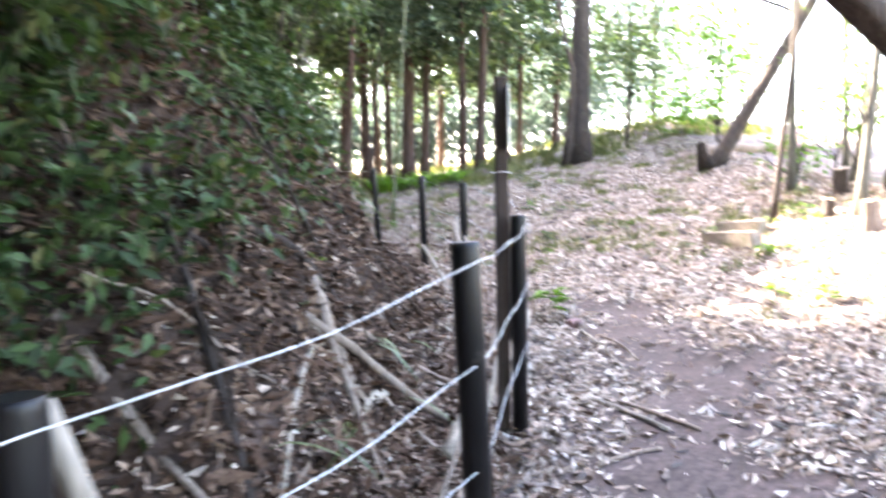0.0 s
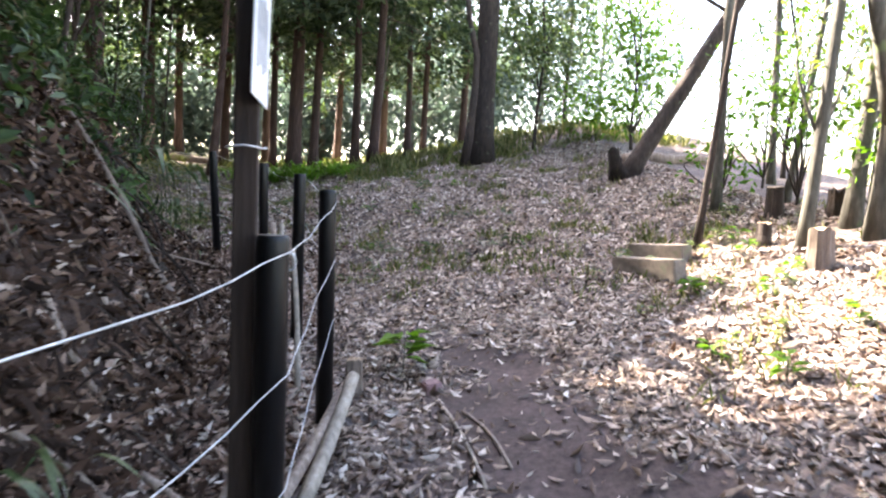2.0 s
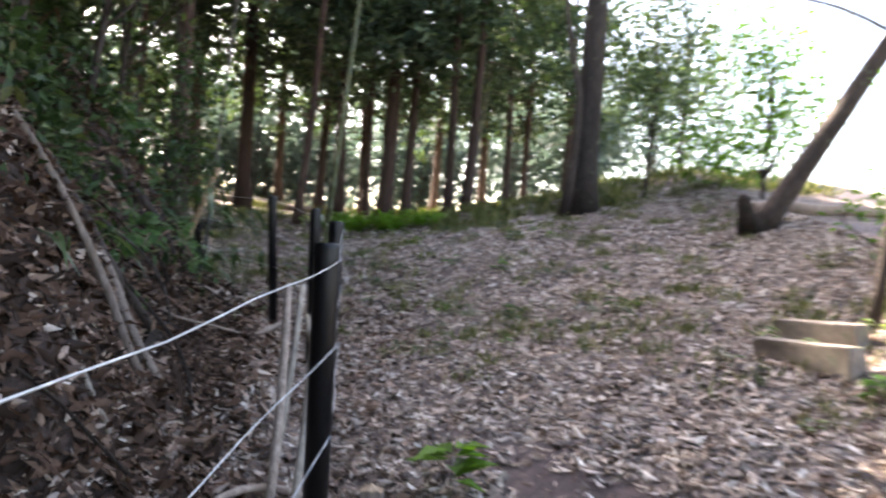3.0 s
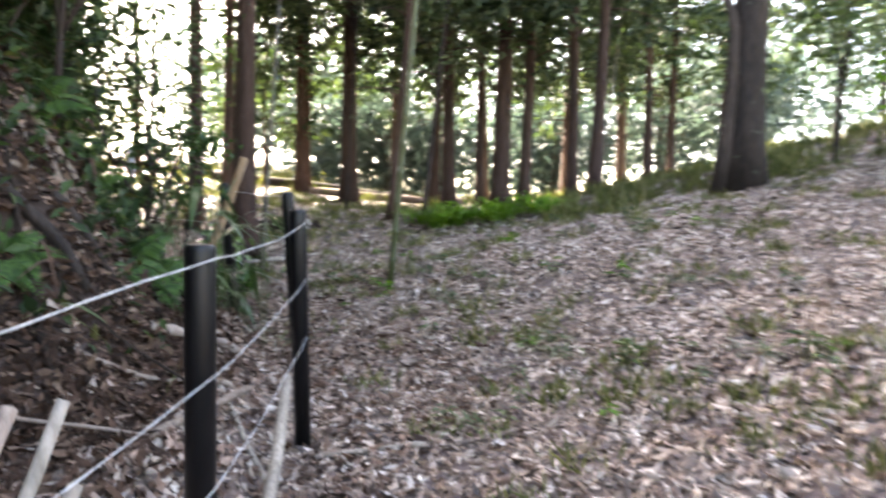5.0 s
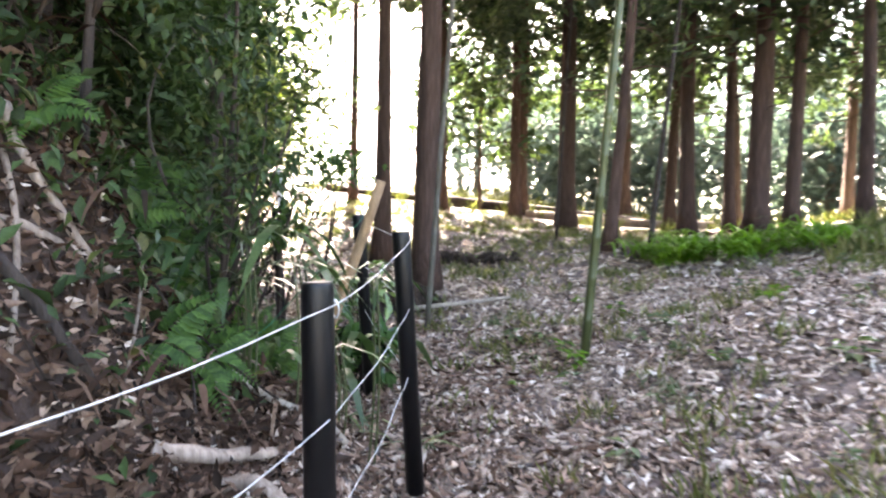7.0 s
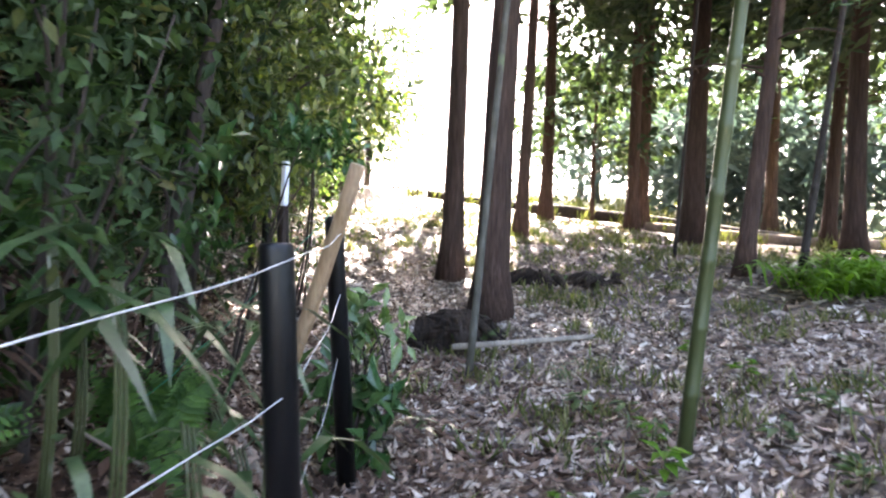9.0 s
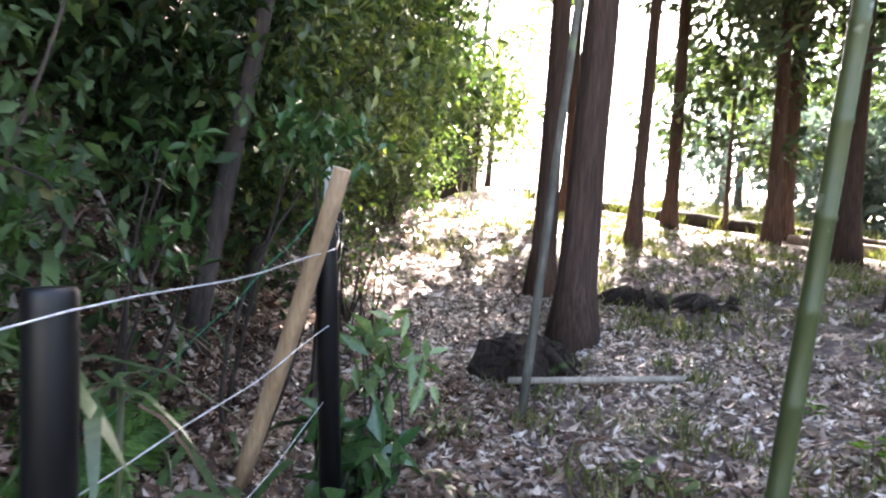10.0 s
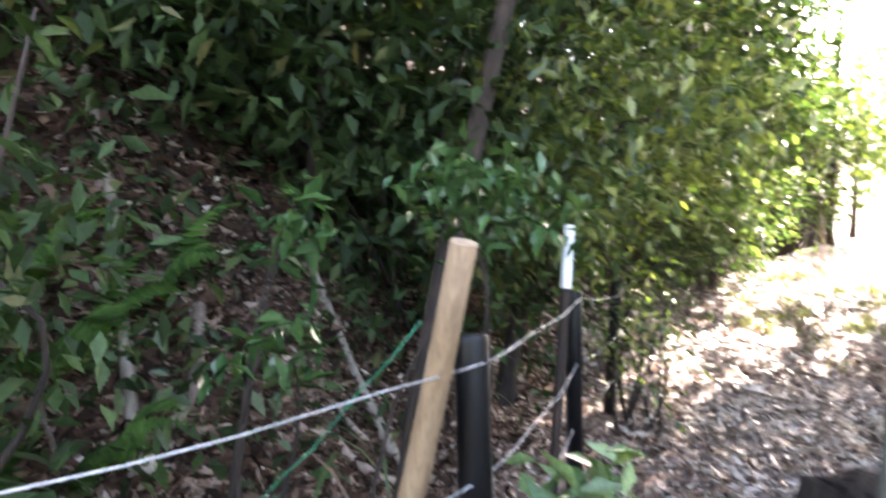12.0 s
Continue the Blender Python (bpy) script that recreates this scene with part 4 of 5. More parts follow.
def block(x, y, turn, size, seed, label):
    bm = bmesh.new()
    bmesh.ops.create_cube(bm, size=1)
    bmesh.ops.scale(bm, vec=size, verts=bm.verts)
    bmesh.ops.bevel(bm, geom=bm.edges[:], offset=0.008, segments=2, affect="EDGES")
    bmesh.ops.subdivide_edges(bm, edges=bm.edges[:], cuts=2, use_grid_fill=True)
    for v in bm.verts:
        v.co += noise.noise_vector(v.co * 9 + Vector((seed, 0, 0))) * 0.006
    me = bpy.data.meshes.new("concrete_block")
    bm.to_mesh(me)
    bm.free()
    me.materials.append(M_CONCRETE)
    ob = new("concrete_block", me)
    ob.matrix_world = pose(x, y, h(x, y) + size[2] * 0.24, 4, -3, turn)
    return tagged(ob, label, "concrete block", "blocks beside the path")


block(3.05, 7.05, -64, (0.66, 0.15, 0.2), 1, "weathered concrete block half sunk in leaves")
block(3.32, 7.42, -60, (0.56, 0.15, 0.2), 2, "weathered concrete block behind its neighbour")
stone = block(1.07, 5.49, 20, (0.1, 0.09, 0.09), 3, "small reddish stone on the path's edge")
stone.name = stone.data.name = "stone"
stone.data.materials[0] = M_STONE
tagged(stone, "small reddish stone on the path's edge", "stone", "loose stone")


# ---------------------------------------------------------------- sign post and marker posts
def plank_post(x, y, w, d, bottom, top, turn, mat):
    bm = bmesh.new()
    bmesh.ops.create_cube(bm, size=1)
    bmesh.ops.scale(bm, vec=(w, d, top - bottom), verts=bm.verts)
    bmesh.ops.bevel(bm, geom=bm.edges[:], offset=0.004, segments=1, affect="EDGES")
    me = bpy.data.meshes.new("post")
    bm.to_mesh(me)
    bm.free()
    me.materials.append(mat)
    return me, pose(x, y, (top + bottom) / 2, 0, 0, turn)


sign = thing("sign_post", 0.31, 3.63, h(0.31, 3.63), "square brown timber post carrying a small white notice", "sign")
me, m = plank_post(0, 0, 0.066, 0.066, -0.1, 1.99, 5, M_BOARD)
part("post", me, sign).matrix_local = m
bm = bmesh.new()
bmesh.ops.create_cube(bm, size=1)
bmesh.ops.scale(bm, vec=(0.2, 0.006, 0.34), verts=bm.verts)
bmesh.ops.bevel(bm, geom=bm.edges[:], offset=0.002, segments=1, affect="EDGES")
me = bpy.data.meshes.new("board")
bm.to_mesh(me)
bm.free()
me.materials.append(M_WHITE)
board = part("board", me, sign, "white weathered notice board with faded marks")
board.matrix_local = pose(0.039, -0.03, 1.76, 0, 5, 87)
for k in range(4):
    bm = bmesh.new()
    bmesh.ops.create_cube(bm, size=1)
    bmesh.ops.scale(bm, vec=(0.018, 0.002, 0.2 - 0.03 * (k % 2)), verts=bm.verts)
    me = bpy.data.meshes.new("text_bar")
    bm.to_mesh(me)
    bm.free()
    me.materials.append(M_INK)
    part("text_bar", me, board, "faded column of unreadable writing").matrix_local = pose(-0.055 + 0.035 * k, -0.0042, 0.01, 0, 0, 0)
part("binding", tube_mesh("binding", [(0.06 * math.cos(a) * 0.9, 0.06 * math.sin(a) * 0.9, 1.47 + 0.003 * math.sin(3 * a)) for a in np.linspace(0, 6.2, 14)], [0.003] * 14, M_WIRE, 5), sign, "wire wound round the post")

mk = thing("marker_post", -3.77, 11.17, h(-3.77, 11.17), "slim timber post with a white painted top", "post")
me, m = plank_post(0, 0, 0.04, 0.04, -0.1, 2.14 - h(-3.77, 11.17), 10, M_BOARD)
part("post", me, mk).matrix_local = m
me, m = plank_post(0, 0, 0.043, 0.043, 2.14 - h(-3.77, 11.17), 2.455 - h(-3.77, 11.17), 10, M_WHITE)
part("painted_top", me, mk, "white painted top of the post").matrix_local = m

stake = prop((-2.45, 10.32, h(-2.45, 10.32) - 0.1), (-1.968, 10.488, 2.235), 0.037, M_STAKE, 5, "leaning_stake", "pale peeled wooden stake leaning by the fence", "stake", 14)
part("cut_end", tube_mesh("cut_end", [(0.4815, 0.1678, 2.234 - h(-2.45, 10.32) + 0.1), (0.483, 0.1684, 2.239 - h(-2.45, 10.32) + 0.1)], [0.0325, 0.0315], M_CUT, 14), stake, "freshly sawn pale end")
# green cord hung from the stake
cord = thing("green_cord", -2.0, 10.4, 1.9, "thin green cord trailing down from the stake", "cord")
pts = bez((0, 0, 0.15), (-0.35, -0.75, -0.75), 0.05, (0, 0, 0), 14)
part("cord", tube_mesh("cord", pts + 0.006 * np.sin(np.arange(14)[:, None] * 2.0 + np.array([0, 1, 2])), [0.0019] * 14, M_CORD, 5), cord)


# ---------------------------------------------------------------- undergrowth
def shrub(x, y, z0, blobs, leaf, seed, label, leaf_len=(0.06, 0.12), ratio=0.42, n=60, per=18, spread=0.16, name="shrub", stems=7, droop=0.3, bark=None):
    rng = np.random.default_rng(1500 + seed)
    z = h(x, y) + z0
    e = thing(name, x, y, z, label, "shrub")
    st, P = [], []
    for c, r in blobs:
        cc, p = clump_points(rng, c, r, n, per, spread)
        P.append(p)
        for k in range(stems):
            q = cc[rng.integers(len(cc))]
            s = np.array([rng.normal() * 0.08, rng.normal() * 0.08, -0.08 - z0])
            st.append((bez(s, q, 0, rng.normal(size=3) * 0.08, 6), np.linspace(0.014, 0.003, 6)))
    for q, r in st:
        part("stem", tube_mesh("stem", q, r, bark or M_BARK, 5), e)
    p = np.concatenate(P)
    L = rng.uniform(*leaf_len, len(p))
    way = rng.normal(size=p.shape) + np.array([0, 0, -droop])
    part("foliage", leaves_mesh("foliage", p, way, unit(rng.normal(size=p.shape) * 0.5 + (0, 0, 1)), L, L * ratio, leaf, 0.15, 0.15), e)
    return e


# evergreens over the bank, from the start of the walk to its end
BANK = [(-2.1, 3.0, 1.8, 0.7, L_DARK), (-2.2, 4.6, 1.8, 0.8, L_DARK), (-2.2, 5.7, 1.8, 0.7, L_DARK), (-2.3, 7.2, 1.7, 0.8, L_MID), (-2.8, 3.6, 1.6, 1.1, L_DARK), (-3.4, 5.0, 1.2, 1.3, L_DARK), (-2.9, 6.3, 1.6, 1.2, L_DARK), (-4.4, 3.4, 1.6, 1.5, L_DARK), (-4.6, 6.2, 1.4, 1.6, L_DARK), (-3.6, 7.6, 1.3, 1.3, L_MID), (-2.6, 8.4, 2.1, 0.9, L_MID), (-3.4, 9.0, 1.5, 1.1, L_DARK),
        (-4.6, 9.6, 1.3, 1.3, L_DARK), (-5.6, 8.2, 1.4, 1.6, L_DARK), (-5.8, 10.6, 1.2, 1.4, L_DARK), (-2.5, 1.6, 1.9, 1.1, L_DARK), (-3.0, 0.2, 1.4, 1.4, L_DARK), (-4.2, 9.2, 2.6, 1.2, L_DARK), (-4.9, 10.3, 2.7, 1.2, L_DARK), (-3.3, 8.3, 2.5, 1.1, L_DARK), (-2.1, 6.4, 1.5, 0.7, L_DARK)]
for i, (x, y, up, r, lf) in enumerate(BANK):
    up -= 1.0
    shrub(x, y, 0.0, [((0, 0, up), (r, r, r * 0.8)), ((0.4, -0.2, up + 0.9), (r * 0.8, r * 0.8, r * 0.7))], lf, i, "dark evergreen bush growing over the bank", (0.09, 0.18), 0.42, 75, 26, 0.19, "evergreen_bush", 3)
# slender evergreens that lean out over the fence
for i, (x, y, up, out) in enumerate([(-1.75, 5.6, 1.7, 0.45), (-1.7, 6.6, 1.9, 0.5), (-1.9, 7.7, 1.7, 0.6), (-2.2, 8.6, 2.0, 0.6)]):
    broad_tree(x, y, 0.05, (0.1, 0.02), up + 1.6, [((out, 0.1, up), (0.6, 0.7, 0.5)), ((out * 0.6, -0.2, up + 1.1), (0.8, 0.8, 0.6))], L_MID if i in (1, 2) else L_DARK, 240 + i, "evergreen_sapling", "slender evergreen leaning out over the bank", M_BARK, 0.06, (0.07, 0.15), limbs=5, n=42, per=20, spread=0.17)
broad_tree(-2.05, 9.25, 0.045, (0.02, 0.04), 2.6, [((0.1, 0.1, 0.95), (0.36, 0.34, 0.36)), ((0.05, 0.05, 1.75), (0.46, 0.42, 0.45))], L_DARK, 250, "evergreen_sapling", "leafy evergreen sapling behind the fence", M_BARK, 0.04, (0.05, 0.1), limbs=5, n=40, per=18, spread=0.13)
# evergreens added to shade the bank: unseen crowns reach over the fence and the path
for i, (x, y, ox, oy) in enumerate([(-2.7, 2.4, 1.5, 0.2), (-2.6, 4.4, 1.5, 0.3), (-2.9, 0.6, 1.6, 0.2), (-2.7, 6.2, 1.2, 0.2)]):
    broad_tree(x, y, 0.13, (0.1, 0.02), 4.6, [((ox, oy, 2.9), (1.5, 1.5, 0.7)), ((ox * 0.4, 0, 4.2), (1.6, 1.6, 0.8))], L_DARK, 280 + i, "evergreen_tree", "evergreen broadleaf tree with an unseen crown, added to shade the bank", M_BARK, 0.08, (0.12, 0.22), limbs=4, n=90, per=24, spread=0.26)
# woodland behind the bank
for i, (x, y, dm) in enumerate([(-1.9, 2.2, 0.12), (-2.4, 4.9, 0.13), (-2.2, 6.9, 0.12), (-3.0, 8.75, 0.1), (-2.0, -0.4, 0.14), (-4.2, 4.3, 0.16), (-5.4, 5.6, 0.2), (-3.7, 6.9, 0.14), (-6.2, 7.2, 0.2), (-4.4, 8.3, 0.13), (-5.2, 9.3, 0.12), (-6.4, 9.8, 0.16), (-7.4, 8.6, 0.2), (-7.2, 11.0, 0.14), (-8.6, 11.6, 0.16), (-9.6, 12.6, 0.18), (-3.2, 2.4, 0.15), (-5.2, 2.2, 0.2), (-6.8, 4.0, 0.22), (-4.0, 0.6, 0.2), (-3.0, -1.6, 0.2), (-10.6, 14.2, 0.18), (-12.4, 15.6, 0.2), (-14.5, 17.5, 0.2)]):
    broad_tree(x, y, dm, (0.04 * math.sin(i), 0.03 * math.cos(2 * i)), 8.0 if i != 3 else 5.0, [((0, 0, 3.4), (1.9, 1.9, 1.5)), ((0.3, 0, 5.8), (2.3, 2.3, 1.7))][:1 if i == 3 else 2], L_DARK, 60 + i, "evergreen_tree", "evergreen broadleaf tree on the shaded bank", M_BARK, 0.12, (0.14, 0.26), limbs=4, n=110, per=24, spread=0.3)
broad_tree(-4.1, 10.45, 0.14, (-0.02, 0.14), 6.0, [((0, 0.9, 5.0), (1.6, 1.6, 1.0))], L_DARK, 95, "evergreen_tree", "dark leaning trunk on the bank above the fence", M_BARK, 0.05, (0.09, 0.18), limbs=4, n=62, per=24)
for i, (x, y) in enumerate([(-9.8, 13.7), (-12.9, 16.2), (-14.9, 18.2), (-17.0, 20.0), (-11.4, 14.9)]):
    shrub(x, y, 0.0, [((0, 0, 1.2), (1.5, 1.5, 1.2)), ((0.2, 0.1, 2.6), (1.4, 1.4, 1.0))], L_DARK if i % 2 else L_MID, 70 + i, "dark leafy bush behind the sunlit path", (0.14, 0.26), 0.42, 70, 20, 0.24, "evergreen_bush", 4)
# unseen trees added behind the start to close the place and darken the bank
for i, (x, y) in enumerate([(-0.9, -4.2), (1.8, -5.2), (4.2, -4.0), (-3.0, -4.0), (0.4, -7.5)]):
    broad_tree(x, y, 0.18, (0.02, 0.01), 6.5, [((0, 0, 2.4), (1.7, 1.6, 1.5)), ((0, 0, 4.8), (2.1, 2.1, 1.5))], L_DARK, 260 + i, "evergreen_tree", "unseen evergreen tree behind the start, added to block sky light", M_BARK, 0.1, (0.16, 0.28), limbs=4, n=80, per=18, spread=0.3)
for i, (x, y) in enumerate([(-15.4, 20.2), (-18.6, 23.0)]):
    broad_tree(x, y, 0.2, (0.02, 0), 6.5, [((0, 0, 2.6), (1.7, 1.7, 1.4)), ((0, 0, 5.0), (2.0, 2.0, 1.6))][:1 + i], L_MID if i % 2 else L_BRIGHT, 170 + i, "field_tree", "sunlit leafy tree at the end of the path", M_BARK, 0.1, (0.18, 0.32), limbs=4, n=70, per=18, spread=0.35)


def bank_cover(n, span, out, seed, mat, label, size, per=22, high=0.3):
    """Low leafy cover that clings to the bank, along a stretch of the fence and at a distance from it."""
    rng = np.random.default_rng(seed)
    q = []
    for k in range(n):
        f = rng.uniform(*span)
        i = int(f)
        a, d = np.array(FENCE[i]), np.array(FENCE[i + 1]) - np.array(FENCE[i])
        q.append(a + d * (f - i) + np.array([-d[1], d[0]]) / np.linalg.norm(d) * rng.uniform(*out))
    q = np.repeat(np.array(q), per, 0) + rng.normal(size=(n * per, 2)) * 0.14
    p = np.column_stack([q, hill(q[:, 0], q[:, 1]) + rng.uniform(0.02, high, len(q))])
    L = rng.uniform(*size, len(q))
    me = leaves_mesh("bank_foliage", p, rng.normal(size=p.shape) + (0.3, -0.2, -0.2), unit(rng.normal(size=p.shape) * 0.6 + (0.4, 0, 1)), L, L * 0.42, mat, 0.15, 0.15)
    tagged(new("bank_foliage", me), label, "undergrowth", kind="stuff")


bank_cover(460, (0.3, 4.7), (1.5, 4.6), 81, L_DARK, "dark evergreen undergrowth covering the bank", (0.06, 0.13), 26, 0.5)
bank_cover(90, (1.5, 4.5), (1.3, 3.6), 82, L_MID, "green undergrowth on the bank", (0.06, 0.13), 18, 0.4)
bank_cover(150, (4.2, 8.0), (0.9, 3.6), 83, L_DARK, "sparse dark undergrowth on the steep bank", (0.06, 0.14), 18, 0.35)
bank_cover(55, (5.5, 9.0), (0.6, 2.4), 84, L_MID, "leafy seedlings on the bank", (0.06, 0.14), 14, 0.4)
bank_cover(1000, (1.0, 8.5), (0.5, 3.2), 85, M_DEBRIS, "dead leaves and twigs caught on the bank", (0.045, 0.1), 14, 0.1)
broad_tree(-4.5, 9.75, 0.09, (0.02, 0.03), 3.6, [((0.1, 0.1, 1.5), (0.9, 0.8, 0.6)), ((0, 0.2, 2.6), (1.1, 1.0, 0.8))], L_DARK, 96, "evergreen_tree", "small evergreen tree on the bank beside the fence", M_BARK, 0.06, (0.08, 0.16), limbs=4, n=28, per=18, spread=0.18)
# slim dark stems of the bamboo thicket above the bank
for i in range(26):
    r2 = np.random.default_rng(3000 + i)
    x, y = r2.uniform(-8.5, -5.6), r2.uniform(5.0, 11.4)
    culm(x, y, r2.uniform(0.04, 0.07), (r2.normal() * 0.05, r2.normal() * 0.05), 6.0, 30 + i, "slim bamboo stem in the dark thicket", M_BAMBOO if i % 3 else M_BARK, 6)
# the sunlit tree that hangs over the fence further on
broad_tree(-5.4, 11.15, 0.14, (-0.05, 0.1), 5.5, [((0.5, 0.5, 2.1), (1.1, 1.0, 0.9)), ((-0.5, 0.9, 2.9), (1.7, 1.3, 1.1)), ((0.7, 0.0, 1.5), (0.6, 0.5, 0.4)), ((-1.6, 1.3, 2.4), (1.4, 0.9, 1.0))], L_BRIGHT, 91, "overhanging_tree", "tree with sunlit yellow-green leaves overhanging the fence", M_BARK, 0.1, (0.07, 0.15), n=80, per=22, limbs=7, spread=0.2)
shrub(-5.3, 12.15, 0, [((0.3, -0.1, 0.7), (0.3, 0.25, 0.5)), ((-0.9, 0.3, 0.8), (0.5, 0.3, 0.6))], L_BRIGHT, 31, "yellow-green leafy shrub growing through the fence", (0.05, 0.1), n=22, per=12)
shrub(-9.5, 14.6, 0, [((0, 0, 1.0), (1.1, 0.8, 1.0)), ((-1.4, 1.2, 1.2), (1.2, 0.9, 1.1))], L_MID, 32, "leafy hedge along the sunlit path", (0.07, 0.12), n=70, per=16)
# pale glossy leaves above the stake and the broad-leaved plant at the foot of the fence
shrub(-2.85, 10.45, 0.0, [((0.35, 0.05, 2.42 - h(-2.85, 10.45)), (0.14, 0.14, 0.1)), ((0.42, 0.2, 2.38 - h(-2.85, 10.45)), (0.14, 0.14, 0.1))], L_GLOSS, 33, "glossy-leaved evergreen shrub behind the stake", (0.06, 0.1), 0.42, 18, 7, 0.06, "glossy_shrub", 2)
shrub(-2.75, 9.95, 0.0, [((0.2, 0.1, 2.27 - h(-2.75, 9.95)), (0.16, 0.14, 0.07)), ((0.32, 0.05, 1.92 - h(-2.75, 9.95)), (0.12, 0.12, 0.08))], L_GLOSS, 34, "small glossy-leaved shrub on the bank", (0.08, 0.14), 0.42, 7, 6, 0.06, "glossy_shrub", 2)
shrub(-2.4, 10.82, 0, [((0, 0, 0.2), (0.24, 0.2, 0.16)), ((0.1, 0.0, 0.38), (0.2, 0.18, 0.14))], L_GLOSS, 35, "broad-leaved green plant at the foot of the fence", (0.14, 0.24), 0.5, 12, 4, 0.06, "broad_leaved_plant", 10)
shrub(-2.62, 11.02, 0, [((0, 0, 0.62), (0.2, 0.16, 0.2))], L_PLANT, 36, "bright-leaved plant growing against the fence post", (0.12, 0.2), 0.36, 16, 5, 0.07, "broad_leaved_plant", 10)


def blades(x, y, z0, n, length, width, seed, label, mat, name="bamboo_grass", spread=0.2, up=0.9, category="plant", droop=0.35):
    """Long strap leaves that rise from one place and arch over, each in four pieces."""
    rng = np.random.default_rng(2000 + seed)
    V, F = [], []
    for k in range(n):
        a, l, w = rng.uniform(0, 6.28), rng.uniform(*length), rng.uniform(*width)
        o = np.array([rng.normal() * spread, rng.normal() * spread, -0.02])
        d = np.array([math.cos(a), math.sin(a), 0])
        s = np.array([-math.sin(a), math.cos(a), 0])
        rise = up * rng.uniform(0.6, 1.2)
        b = len(V)
        for j, t in enumerate((0, 0.3, 0.6, 0.85, 1.0)):
            c = o + d * l * t * (0.5 + 0.3 * t) + np.array([0, 0, l * (rise * t - droop * 2.2 * t * t * rise)])
            ww = w * (0.35, 0.9, 1.0, 0.6, 0.03)[j]
            V += [c - s * ww / 2, c + s * ww / 2]
        F += [(b + 2 * j, b + 2 * j + 1, b + 2 * j + 3, b + 2 * j + 2) for j in range(4)]
    e = thing(name, x, y, h(x, y) + z0, label, category)
    part("foliage", mesh_np("foliage", np.array(V), np.array(F), mat), e)
    return e


# bamboo grass round the sixth post and on the bank
for i, (x, y, z0, n) in enumerate([(-1.55, 9.35, 0.75, 9), (-1.85, 9.25, 0.85, 12), (-2.1, 9.4, 0.55, 12), (-1.5, 9.55, 0.4, 8), (-1.85, 9.9, 0.2, 8), (-2.3, 10.0, 0.1, 8)]):
    e = blades(x, y, z0, n, (0.32, 0.7), (0.035, 0.065), i, "bamboo grass with long drooping leaves beside the fence", L_BLADE, spread=0.16, up=0.7, droop=0.75)
    for k in range(3):
        part("stem", tube_mesh("stem", bez((0.05 * k, 0, -z0 - 0.1), (0.04 * k - 0.05, 0.02, 0.05), 0, (0.03, 0.02, 0), 6), [0.006] * 6, M_BAMBOO, 5), e)
for i, (x, y, z0, n) in enumerate([(-1.38, 9.72, 1.0, 9)]):
    e = blades(x, y, z0, n, (0.28, 0.46), (0.022, 0.036), 50 + i, "bamboo grass drooping over the black fence post", L_BLADE, spread=0.06, up=0.6, droop=0.7)
    for k in range(2):
        part("stem", tube_mesh("stem", bez((0.04 * k, 0, -z0 - 0.1), (0.03 * k, 0.02, 0.02), 0, (0.02, 0.02, 0), 6), [0.006] * 6, M_BAMBOO, 5), e)
# dead and living straps that roughen the bank
rng = np.random.default_rng(313)
for i in range(130):
    k = rng.integers(1, 9)
    f = np.array(FENCE[k]) + (np.array(FENCE[k + 1]) - np.array(FENCE[k])) * rng.uniform()
    d = np.array(FENCE[k + 1]) - np.array(FENCE[k])
    q = f + np.array([-d[1], d[0]]) / np.linalg.norm(d) * rng.uniform(0.7, 2.8)
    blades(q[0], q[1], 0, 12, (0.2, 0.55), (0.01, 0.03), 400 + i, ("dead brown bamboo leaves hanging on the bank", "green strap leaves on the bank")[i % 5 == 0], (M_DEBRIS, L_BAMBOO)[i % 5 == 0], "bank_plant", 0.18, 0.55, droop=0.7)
TUFTS = [(-1.75, 10.05, 0.05), (-1.3, 10.1, 0.05), (-2.3, 11.3, 0.02), (-2.9, 11.6, 0.02)]
for i, (x, y, z0) in enumerate(TUFTS):
    blades(x, y, z0, 12, (0.2, 0.4), (0.015, 0.03), 20 + i, "low tuft of bamboo grass by the path", L_BAMBOO, spread=0.07)


for i, (x, y) in enumerate([(1.03, 9.57), (0.0, 10.86), (-0.15, 11.05), (-2.27, 12.5), (-2.1, 12.65), (0.9, 9.9), (1.9, 10.6), (-1.2, 11.9), (2.2, 9.2), (0.6, 8.6)]):
    blades(x, y, 0, 46, (0.14, 0.3), (0.008, 0.016), 60 + i, "dark green grass tuft among the fallen leaves", L_MID, "grass_tuft", 0.09, 0.9, droop=0.4)


